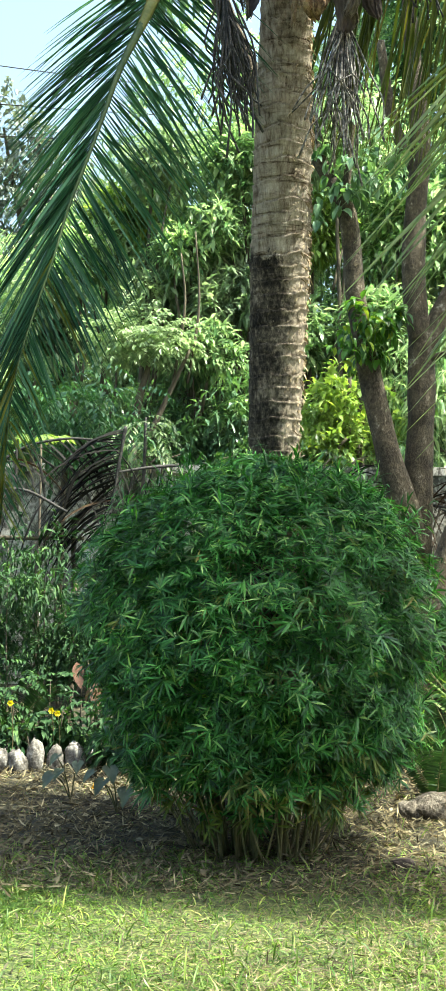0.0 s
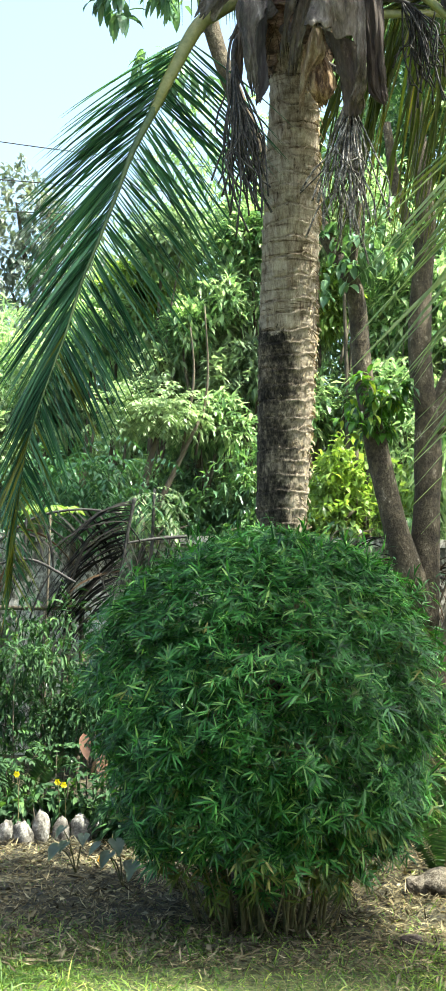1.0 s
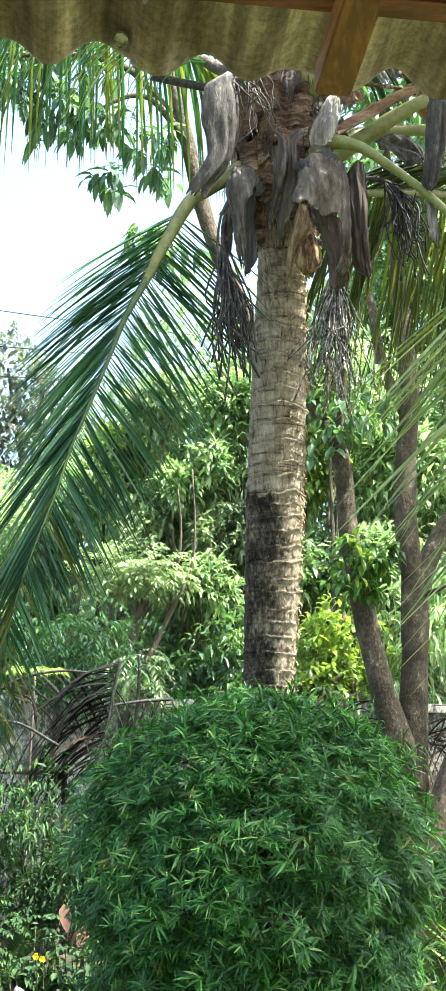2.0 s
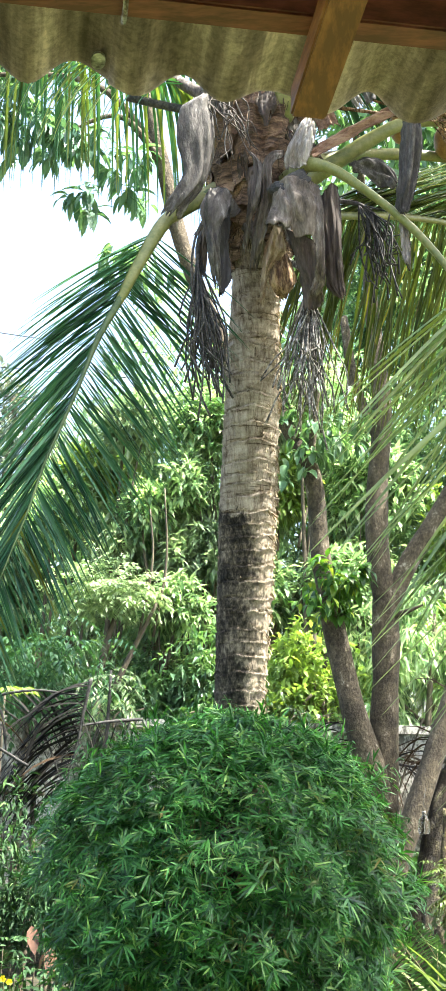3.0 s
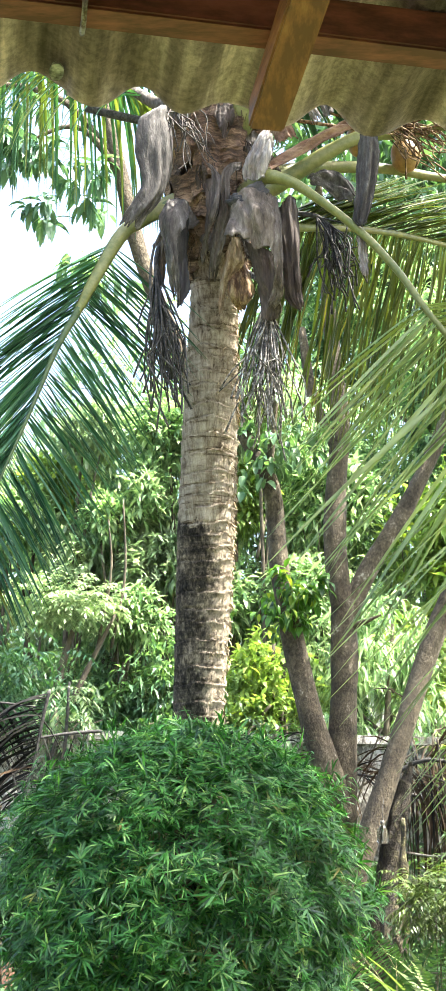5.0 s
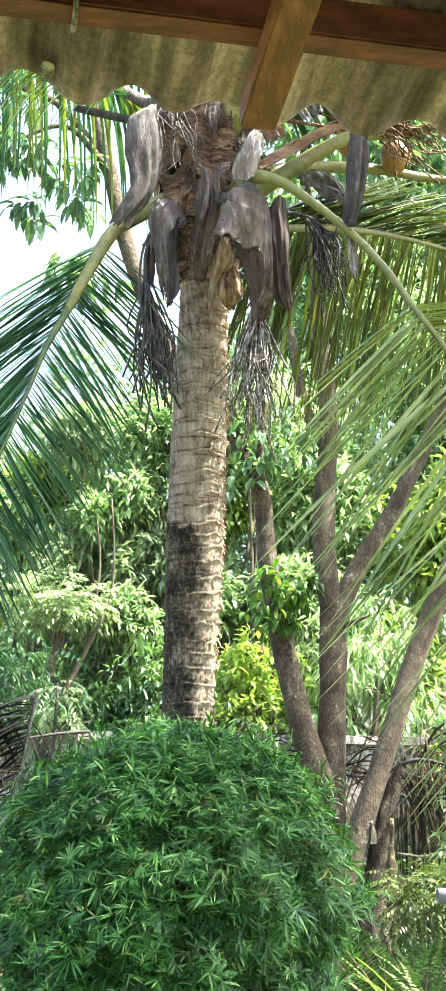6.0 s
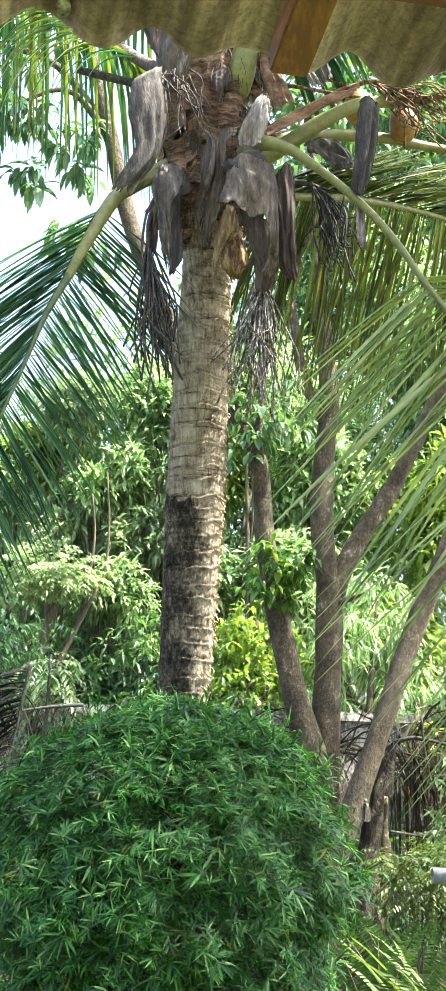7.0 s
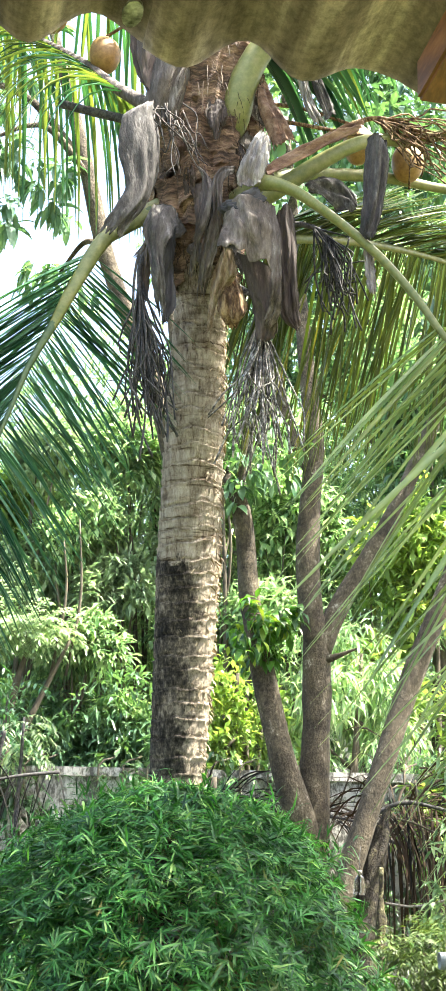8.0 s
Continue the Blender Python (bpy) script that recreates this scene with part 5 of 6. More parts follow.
creeper("wall_creeper", ((-4.0, -2.0, 150), (-1.0, -0.62, 50), (-0.30, 0.45, 110), (0.55, 1.42, 110), (1.95, 3.6, 170)), "dark green creeper hanging over the boundary wall")


# ---- shrubs and woods beyond ----
def tree(name, base, top, r0, lumps, count, per, size, width, mat, label, droop=0.42, spread=1.0, category="tree", limbs=4, steps=1, shell=0.6):
    g = np.random.default_rng(int(abs(base[0]) * 100 + base[1] * 10 + count))
    ob = thing(name, base, label, category)
    b, t = np.array(base, float), np.array(top, float)
    part("trunk", tube([b - (0, 0, 0.05), b * 0.5 + t * 0.5 + g.normal(0, 0.12, 3) * (1, 1, 0), t], [r0, r0 * 0.7, r0 * 0.3], 14, 9, 0.08), M["twig"], ob)
    for i in range(limbs):
        l = lumps[i % len(lumps)]
        s = b + (t - b) * g.uniform(0.35, 0.8)
        e = np.array(l[:3]) + g.normal(0, 0.3, 3) * np.array(l[3:])
        part("limb", tube([s, (s + e) / 2 + g.normal(0, 0.1, 3), e], [r0 * 0.45, r0 * 0.3, r0 * 0.1], 10, 7, 0.08, seed=i), M["twig"], ob)
    p, o = lumps_points(lumps, count, shell)
    part("crown", whorls(p, o, per, size, width, droop, spread, steps), M[mat], ob)
    return ob


def rough_lumps(c, r, n, seed, size=0.45):
    g = np.random.default_rng(seed)
    out = []
    for _ in range(n):
        d = unit(g.normal(0, 1, 3)) * g.uniform(0.25, 0.8)
        s = g.uniform(0.7, 1.2) * size
        out.append((c[0] + r[0] * d[0], c[1] + r[1] * d[1], c[2] + r[2] * d[2], r[0] * s, r[1] * s, r[2] * s))
    return out


tree("mango_tree", (-0.6, 13.4, 0), (-0.5, 13.3, 4.4), 0.16, rough_lumps((-0.5, 13.3, 3.6), (1.5, 1.1, 2.4), 16, 1), 3770, 8, 0.138, 0.030, "mango", "leafy green mango tree with drooping leaves")
tree("mango_tree", (1.2, 13.0, 0), (1.2, 13.0, 4.2), 0.15, rough_lumps((1.0, 13.0, 3.2), (1.4, 1.0, 2.4), 16, 2), 3480, 8, 0.138, 0.030, "mango", "leafy green mango tree with drooping leaves")
tree("mango_tree", (-2.7, 13.6, 0), (-2.6, 13.6, 3.6), 0.15, rough_lumps((-2.6, 13.6, 2.8), (1.4, 1.1, 2.0), 14, 3), 2900, 8, 0.138, 0.030, "mango", "leafy green mango tree with drooping leaves")
tree("mango_tree", (3.2, 13.4, 0), (3.2, 13.4, 5.2), 0.16, rough_lumps((3.0, 13.4, 4.2), (1.5, 1.1, 3.4), 18, 4), 3480, 8, 0.138, 0.030, "mango", "leafy green mango tree with drooping leaves")
# the darker leaf copy stands for shade low in the background
tree("mango_tree", (-0.6, 11.9, 0), (-0.5, 11.9, 2.5), 0.06, rough_lumps((-0.55, 11.8, 1.95), (1.15, 0.4, 1.0), 14, 5), 1900, 8, 0.135, 0.030, "mango_mid", "leafy green shrub beyond the wall, shade put into its colour", category="shrub")
tree("shade_tree", (1.4, 16.5, 0), (1.4, 16.5, 7.0), 0.2, rough_lumps((1.6, 16.5, 6.4), (2.6, 1.4, 3.4), 20, 6), 2128, 8, 0.19, 0.045, "mango", "tall leafy green tree beyond the wall")
tree("shade_tree", (3.0, 15.0, 0), (3.0, 15.0, 10.0), 0.18, rough_lumps((2.8, 15.0, 9.0), (1.8, 1.0, 4.2), 24, 17), 2880, 8, 0.18, 0.045, "mango_mid", "tall dark leafy tree beyond the wall")
tree("shade_tree", (4.6, 16.0, 0), (4.6, 16.0, 7.0), 0.2, rough_lumps((4.4, 16.0, 6.4), (2.0, 1.4, 4.0), 18, 7), 1680, 8, 0.19, 0.045, "mango", "tall leafy green tree beyond the wall")
tree("shade_tree", (-1.6, 16.5, 0), (-1.5, 16.5, 4.4), 0.18, rough_lumps((-1.4, 16.5, 3.8), (2.0, 1.3, 2.6), 16, 8), 1680, 8, 0.19, 0.045, "mango", "leafy green tree beyond the boundary wall")
tree("shade_tree", (-4.4, 16.5, 0), (-4.4, 16.5, 3.6), 0.18, rough_lumps((-4.3, 16.5, 2.8), (1.8, 1.3, 2.2), 14, 9), 1344, 8, 0.19, 0.045, "mango", "leafy green tree beyond the boundary wall")
tree("lime_shrub", (0.85, 10.9, 0), (0.85, 10.9, 2.6), 0.05, rough_lumps((0.85, 10.95, 2.05), (0.55, 0.4, 0.85), 9, 10), 380, 7, 0.11, 0.042, "lime", "sunlit yellow-green broad-leaved shrub", category="shrub")
tree("lime_shrub", (1.9, 11.0, 0), (1.9, 11.0, 2.8), 0.05, rough_lumps((1.75, 11.0, 2.35), (0.7, 0.4, 0.8), 9, 11), 420, 7, 0.21, 0.026, "mango", "sunlit shrub with long pale leaves", 0.7, category="shrub")
tree("lime_shrub", (2.5, 9.9, 0), (2.5, 9.9, 2.4), 0.05, rough_lumps((2.5, 9.9, 1.9), (0.55, 0.4, 1.0), 9, 12), 330, 7, 0.15, 0.045, "lime", "sunlit yellow-green shrub by the wall", category="shrub")
tree("wild_shrub", (0.25, 11.2, 0), (0.25, 11.2, 2.2), 0.04, rough_lumps((0.25, 11.2, 1.75), (0.45, 0.4, 0.8), 8, 13), 300, 7, 0.15, 0.042, "mango", "green leafy shrub behind the wall", category="shrub")

# saplings added to brighten the background; pale leaf colours stand for sunlight
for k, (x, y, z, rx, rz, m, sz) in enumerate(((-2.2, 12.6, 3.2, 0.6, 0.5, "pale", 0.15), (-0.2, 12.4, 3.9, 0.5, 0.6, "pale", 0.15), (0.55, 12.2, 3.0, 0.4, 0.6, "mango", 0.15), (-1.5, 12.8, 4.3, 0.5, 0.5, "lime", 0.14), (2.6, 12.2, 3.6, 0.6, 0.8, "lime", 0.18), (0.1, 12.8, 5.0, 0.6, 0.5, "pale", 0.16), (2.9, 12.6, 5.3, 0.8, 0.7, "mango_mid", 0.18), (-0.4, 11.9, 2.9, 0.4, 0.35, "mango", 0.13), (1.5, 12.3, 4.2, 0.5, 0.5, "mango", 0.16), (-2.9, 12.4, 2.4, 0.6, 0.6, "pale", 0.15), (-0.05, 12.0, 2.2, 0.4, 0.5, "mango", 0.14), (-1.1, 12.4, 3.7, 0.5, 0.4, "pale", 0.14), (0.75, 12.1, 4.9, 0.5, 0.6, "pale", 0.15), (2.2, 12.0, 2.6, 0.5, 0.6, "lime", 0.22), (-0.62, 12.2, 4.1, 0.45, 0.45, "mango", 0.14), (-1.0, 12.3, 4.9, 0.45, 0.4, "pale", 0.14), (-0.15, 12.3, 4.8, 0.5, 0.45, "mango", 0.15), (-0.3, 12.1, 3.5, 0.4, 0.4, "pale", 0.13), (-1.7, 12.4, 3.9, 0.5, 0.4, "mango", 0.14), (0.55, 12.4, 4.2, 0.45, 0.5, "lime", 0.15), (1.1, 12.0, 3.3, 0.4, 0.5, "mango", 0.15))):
    tree("bright_fill_sapling", (x, y, 0), (x, y, z), 0.04, rough_lumps((x, y, z), (rx, 0.35, rz), 7, 70 + k, 0.5), 340, 7, sz, sz * 0.27, m, "added sapling beyond the wall, its lighting put into the leaf colour", category="sapling", limbs=2)

# pale feather-leaved sapling and its darker neighbour
sap = thing("pale_sapling", (-0.98, 11.5, 0), "pale green feather-leaved sapling with bare stems", "tree")
part("trunk", tube([(-0.98, 11.5, -0.05), (-1.08, 11.5, 1.6), (-1.06, 11.5, 2.28), (-0.92, 11.5, 2.86)], [0.05, 0.045, 0.04, 0.02], 18, 8, 0.05), M["twig"], sap)
part("limb", tube([(-1.02, 11.5, 1.9), (-0.80, 11.5, 2.4), (-0.57, 11.5, 2.9)], [0.03, 0.026, 0.015], 12, 7, 0.05), M["twig"], sap)
p0, o0 = lumps_points([(-1.05, 11.4, 3.02, 0.34, 0.3, 0.20), (-0.82, 11.4, 2.98, 0.26, 0.25, 0.16), (-1.28, 11.4, 2.95, 0.22, 0.25, 0.14)], 230, 0.9)
part("crown", pinnate(p0, o0 * (1, 1, 0.5) + (0, 0, 0.15), 7, 0.20, 0.066, 0.027, 0.45), M["pale"], sap)
for dx, h1 in ((-0.55, 4.0), (-0.68, 3.8)):
    part("limb", tube([(dx - 0.05, 11.6, 2.6), (dx + 0.05, 11.6, 3.3), (dx + 0.01, 11.6, h1)], [0.014, 0.012, 0.006], 10, 6, 0.05), M["twig"], sap)

feather = thing("feather_shrub", (-1.5, 10.0, 0), "blue-green feather-leaved shrub beside the wall", "shrub")
part("trunk", tube([(-1.5, 10.0, -0.05), (-1.48, 10.0, 1.2), (-1.42, 10.0, 2.3)], [0.04, 0.03, 0.015], 12, 7, 0.05), M["twig"], feather)
p0, o0 = lumps_points([(-1.45, 9.95, 2.3, 0.38, 0.3, 0.30), (-1.75, 9.95, 2.1, 0.3, 0.3, 0.3), (-1.15, 9.95, 2.15, 0.25, 0.25, 0.25)], 150, 0.9)
part("crown", pinnate(p0, o0 * (1, 1, 0.5), 9, 0.42, 0.075, 0.026, 1.0), M["blue"], feather)

shoot = thing("young_shoot", (-0.74, 9.3, 0), "young tree shoot with fresh yellow-green feather leaves", "sapling")
part("stem", tube([(-0.74, 9.3, -0.05), (-0.76, 9.3, 1.2), (-0.74, 9.3, 2.12)], [0.02, 0.016, 0.010], 12, 7, 0.05), M["strand_dark"], shoot)
n0 = 15
a0 = np.linspace(0, 6.28 * 2, n0)
p0 = np.stack([np.full(n0, -0.74), np.full(n0, 9.3), np.linspace(1.85, 2.12, n0)], 1)
part("leaves", pinnate(p0, np.stack([np.cos(a0), np.sin(a0) * 0.7, np.full(n0, 0.35)], 1), 9, 0.30, 0.06, 0.022, 1.0), M["pale"], shoot)

papaya = thing("lobed_sapling", (-1.47, 9.0, 0), "light green lobed-leaf sapling", "sapling")
part("stem", tube([(-1.47, 9.0, -0.05), (-1.47, 9.0, 1.0), (-1.46, 9.0, 1.9)], [0.015, 0.012, 0.008], 10, 6), M["twig"], papaya)
for a in (0.4, 1.6, 2.7, 4.0, 5.2):
    c = np.array([-1.46 + 0.14 * math.cos(a), 9.0 + 0.14 * math.sin(a), 1.96])
    w = np.array([(math.cos(a + k), math.sin(a + k), 0.1) for k in np.linspace(-1.7, 1.7, 7)])
    part("leaf", leaves(np.repeat(c[None], 7, 0), w, np.array([0.09, 0.11, 0.13, 0.14, 0.13, 0.11, 0.09]), 0.05, 0.5, 0.2, 3), M["lime"], papaya)

# mango boughs hanging in from above, upper left
bough = thing("mango_bough_tree", (0.26, 8.2, 0), "mango tree with hanging leafy boughs", "tree")
part("trunk", tube([(0.26, 8.2, -0.05), (0.265, 8.2, 2.0), (0.25, 8.2, 3.3), (0.08, 8.1, 4.1), (-0.12, 8.0, 4.56), (-0.28, 8.0, 5.0), (-0.43, 8.0, 5.6), (-0.7, 8.0, 6.6)], [0.075, 0.07, 0.065, 0.06, 0.055, 0.055, 0.05, 0.03], 30, 12, 0.06), M["treebark"], bough)
for c in ([(-0.43, 8.0, 5.6), (-0.9, 8.0, 6.1), (-1.6, 7.9, 6.1), (-2.1, 7.9, 5.9)], [(-0.4, 8.0, 5.5), (-0.7, 7.8, 5.75), (-1.1, 7.8, 5.6)], [(-0.28, 8.0, 5.0), (-0.42, 8.2, 5.15), (-0.6, 8.4, 5.0)]):
    part("limb", tube(c, [0.03, 0.02, 0.008], 12, 7, 0.05), M["treebark"], bough)
p0, o0 = lumps_points([(-1.75, 8.0, 5.95, 0.45, 0.35, 0.28), (-1.3, 8.0, 5.8, 0.4, 0.35, 0.30), (-0.95, 7.9, 5.55, 0.28, 0.3, 0.28), (-0.62, 7.9, 5.42, 0.2, 0.2, 0.2), (-0.9, 7.9, 5.22, 0.14, 0.15, 0.12), (-0.5, 8.2, 5.3, 0.12, 0.12, 0.1), (-1.5, 8.2, 6.5, 0.9, 0.6, 0.45), (-0.55, 8.4, 4.95, 0.25, 0.2, 0.22)], 210, 0.9)
part("crown", whorls(p0, o0 * (1, 1, 0.3) + (0, 0, -0.35), 9, 0.165, 0.046, 0.9, 0.8, 3), M["bough"], bough, "hanging dark green mango leaves")

# far trees, haze put into their leaf colour, and wires against the sky
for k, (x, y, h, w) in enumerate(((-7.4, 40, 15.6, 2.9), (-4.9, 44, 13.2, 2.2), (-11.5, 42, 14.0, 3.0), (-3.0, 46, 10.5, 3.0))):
    tree("distant_tree", (x, y, 0), (x, y, h * 0.85), 0.35, rough_lumps((x, y, h * 0.68), (w, 2.0, h * 0.33), 16, 40 + k, 0.4), 1400, 6, 0.30, 0.12, "far", "distant tree, haze put into its grey-green leaf colour", 0.5)
for k, (z0, z1, y) in enumerate(((8.95, 7.75, 20), (8.15, 7.55, 20), (7.6, 7.4, 20.3), (5.15, 5.0, 14.6), (5.02, 4.92, 14.6))):
    x0, x1 = (-7.5, 3.0) if y > 15 else (-2.5, 5.5)
    wire = part("power_line", tube([(x0, y, z0), ((x0 + x1) / 2, y, (z0 + z1) / 2 - 0.12), (x1, y, z1)], [0.009 if y > 15 else 0.007], 24, 5), M["wire"])
    tagged(wire, "thin dark overhead power line", "cable", "overhead lines")


# woods that close the view
def woods():
    g = rng
    n = 26000
    x = g.uniform(-11, 11, n)
    top = np.interp(x, [-11, -4.5, -2.6, -1.2, 0.2, 1.2, 11], [2.6, 3.0, 4.2, 5.6, 6.2, 10.5, 12])
    z = top * g.random(n) ** 0.85
    y = 18.5 + g.normal(0, 0.5, n) + 0.5 * np.sin(x * 2 + z * 1.7)
    way = unit(np.stack([g.normal(0, 0.7, n), g.normal(-0.7, 0.5, n), g.normal(-0.1, 0.6, n)], 1))
    ob = part("far_thicket", leaves(np.stack([x, y, z], 1), way, g.uniform(0.2, 0.36, n), g.uniform(0.06, 0.11, n), 0.7, 0.3, 1), M["mango"])
    tagged(ob, "dense green thicket of trees beyond the wall", "woods", kind="stuff")


woods()


# ---- dead fronds and clutter by the wall ----
def dead_frond(ctrl, radii, count, length, side, mats, seed, label, droop=0.7, angle=75, both=False, start=0.03, width=0.019, stray=0.20):
    ob = thing("dead_frond", ctrl[0], label, "dead palm leaf", "dead fronds by the wall")
    frond("midrib", ctrl, radii, count, length, side, mats, start, angle, droop, width, both, "", "strand_dark", seed, 0.8, ob, stray=stray)
    return ob


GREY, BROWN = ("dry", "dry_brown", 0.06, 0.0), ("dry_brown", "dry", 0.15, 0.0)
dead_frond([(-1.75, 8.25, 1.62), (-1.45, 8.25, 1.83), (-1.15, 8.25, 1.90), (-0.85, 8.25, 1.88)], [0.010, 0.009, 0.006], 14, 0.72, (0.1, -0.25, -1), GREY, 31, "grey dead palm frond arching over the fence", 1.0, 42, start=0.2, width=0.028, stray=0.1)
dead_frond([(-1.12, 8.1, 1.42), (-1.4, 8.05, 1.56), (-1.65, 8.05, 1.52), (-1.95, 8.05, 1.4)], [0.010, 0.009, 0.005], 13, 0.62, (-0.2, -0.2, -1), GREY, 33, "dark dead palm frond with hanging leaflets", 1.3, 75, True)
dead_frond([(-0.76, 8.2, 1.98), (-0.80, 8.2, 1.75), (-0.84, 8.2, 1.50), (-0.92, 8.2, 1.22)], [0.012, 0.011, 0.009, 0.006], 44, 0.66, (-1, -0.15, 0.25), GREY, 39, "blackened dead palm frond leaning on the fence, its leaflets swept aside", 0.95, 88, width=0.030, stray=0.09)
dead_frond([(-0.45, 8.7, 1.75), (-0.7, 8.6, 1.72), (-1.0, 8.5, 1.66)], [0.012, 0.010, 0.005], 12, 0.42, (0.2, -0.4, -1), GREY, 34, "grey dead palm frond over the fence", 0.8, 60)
dead_frond([(1.62, 9.0, 1.52), (1.80, 8.95, 1.60), (2.0, 8.95, 1.58), (2.3, 8.95, 1.5)], [0.016, 0.014, 0.008], 44, 0.75, (0, -0.3, -1), BROWN, 35, "dark brown dead palm frond hanging beside the trees", 1.6, 85, True)
dead_frond([(1.60, 9.1, 1.40), (1.85, 9.05, 1.32), (2.2, 9.05, 1.2)], [0.016, 0.014, 0.008], 34, 0.7, (0, -0.3, -1), BROWN, 36, "dark brown dead palm frond hanging beside the trees", 1.6, 85, True)
dead_frond([(0.95, 9.5, 1.42), (1.3, 9.45, 1.5), (1.7, 9.4, 1.44)], [0.014, 0.012, 0.006], 30, 0.45, (0.1, -0.6, -0.8), BROWN, 37, "brown dead palm frond lying on the fence", 0.9, 60, True)
dead_frond([(0.5, 9.6, 1.55), (0.8, 9.5, 1.62), (1.15, 9.5, 1.55)], [0.014, 0.012, 0.006], 26, 0.4, (0.1, -0.6, -0.8), GREY, 38, "grey dead palm frond lying on the fence", 0.9, 60, True)


def pole(name, a, b, r, mat, label, category="pole", seed=0):
    mid = (np.array(a) + np.array(b)) / 2 + np.random.default_rng(seed).normal(0, 0.012, 3)
    tagged(part(name, tube([a, mid, b], [r, r * 0.95, r * 0.8], 14, 8, 0.07, 1.0, seed), M[mat]), label, category)


pole("fence_rail", (-2.1, 8.22, 1.235), (-1.02, 8.18, 1.25), 0.016, "twig", "bare wooden fence rail tied across posts", seed=1)
pole("fence_rail", (-2.1, 8.10, 0.92), (-0.95, 8.05, 0.90), 0.012, "twig", "thin grey wooden fence rail", seed=2)
pole("fence_post", (-1.12, 8.25, -0.05), (-1.10, 8.25, 1.38), 0.020, "twig", "rough wooden fence post", "post", seed=3)
pole("fence_post", (-1.80, 8.25, -0.05), (-1.78, 8.25, 1.65), 0.022, "twig", "rough wooden fence post", "post", seed=4)
pole("fence_post", (0.62, 9.7, -0.05), (0.60, 9.7, 1.75), 0.022, "twig", "rough wooden fence post", "post", seed=5)
pole("metal_pipe", (1.62, 8.72, 0.985), (2.02, 8.70, 1.005), 0.009, "steel", "thin grey metal pipe", "pipe", seed=6)
for k, (a, b) in enumerate((((1.30, 9.9, 1.30), (1.95, 9.8, 1.72)), ((1.35, 9.8, 1.62), (1.95, 9.9, 1.38)), ((1.42, 9.85, 1.25), (1.62, 9.8, 1.85)), ((-1.45, 8.0, 0.2), (-0.95, 7.95, 1.05)), ((-1.2, 7.95, 0.95), (-0.85, 7.9, 0.35)), ((1.88, 8.9, 1.75), (1.96, 8.88, 1.25)), ((1.75, 8.85, 1.5), (1.98, 8.8, 1.42)))):
    pole("dry_branch", a, b, 0.008, "twig", "thin bare dry branch leaning by the fence", "branch", seed=10 + k)


# ---- low plants ----
def mound(name, lumps, count, per, size, width, mat, label, category="plant", feather=False, droop=0.6):
    base = (lumps[0][0], lumps[0][1], 0)
    ob = thing(name, base, label, category)
    p, o = lumps_points(lumps, count, 0.95)
    p[:, 2] = np.maximum(p[:, 2], 0.03)
    if feather:
        data = pinnate(p, o + (0, 0, 0.3), 7, size, size * 0.26, width, droop)
    else:
        data = whorls(p, o, per, size, width, droop, 0.9, 2)
    part("foliage", data, M[mat], ob)
    g = np.random.default_rng(count)
    for i in range(7):
        l = lumps[i % len(lumps)]
        e = np.array(l[:3]) + g.normal(0, 0.4, 3) * np.array(l[3:])
        part("stem", tube([(e[0] + g.normal(0, 0.05), e[1], -0.02), (e[0], e[1], e[2] * 0.5), e], [0.006, 0.005, 0.003], 8, 5), M["twig"], ob)
    return ob


mound("hedge_plant", [(-1.5, 7.9, 0.65, 0.35, 0.25, 0.35), (-1.1, 7.8, 0.6, 0.3, 0.25, 0.3), (-0.8, 7.6, 0.65, 0.25, 0.25, 0.3), (-1.3, 7.7, 0.95, 0.3, 0.2, 0.2)], 700, 7, 0.072, 0.015, "herb", "dark green small-leaved hedge plant", "shrub")
mound("hedge_plant", [(-0.75, 7.7, 0.8, 0.25, 0.2, 0.25), (-0.6, 7.5, 0.5, 0.25, 0.2, 0.3)], 300, 7, 0.078, 0.016, "herb", "dark green small-leaved hedge plant", "shrub")
mound("feathery_plant", [(-1.45, 7.35, 0.32, 0.3, 0.2, 0.25), (-1.05, 7.35, 0.28, 0.25, 0.2, 0.22)], 90, 7, 0.16, 0.02, "herb", "low dark feathery plant", feather=True)
mound("hedge_plant", [(1.75, 8.3, 0.4, 0.3, 0.25, 0.4), (2.1, 8.0, 0.5, 0.3, 0.25, 0.45), (1.5, 7.8, 0.3, 0.25, 0.2, 0.3)], 200, 7, 0.09, 0.020, "herb", "dark green undergrowth below the trees", "shrub")
mound("hedge_plant", [(-1.3, 8.1, 1.15, 0.4, 0.12, 0.25), (-0.8, 8.0, 1.1, 0.25, 0.12, 0.25)], 110, 7, 0.08, 0.018, "herb", "thin dark creeper on the fence", "creeper")
mound("leafy_herb", [(-1.3, 7.15, 0.15, 0.25, 0.12, 0.15), (-0.95, 7.15, 0.2, 0.2, 0.12, 0.18)], 90, 6, 0.09, 0.03, "herb", "low green leafy flowering herb")
mound("leafy_herb", [(-0.6, 7.0, 0.18, 0.2, 0.15, 0.2)], 50, 6, 0.13, 0.03, "herb", "low green leafy herb")
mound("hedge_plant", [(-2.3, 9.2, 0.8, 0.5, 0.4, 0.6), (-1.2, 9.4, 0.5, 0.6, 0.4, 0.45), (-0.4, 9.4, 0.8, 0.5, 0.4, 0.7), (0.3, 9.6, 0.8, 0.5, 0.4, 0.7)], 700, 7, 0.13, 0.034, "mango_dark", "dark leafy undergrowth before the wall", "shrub")
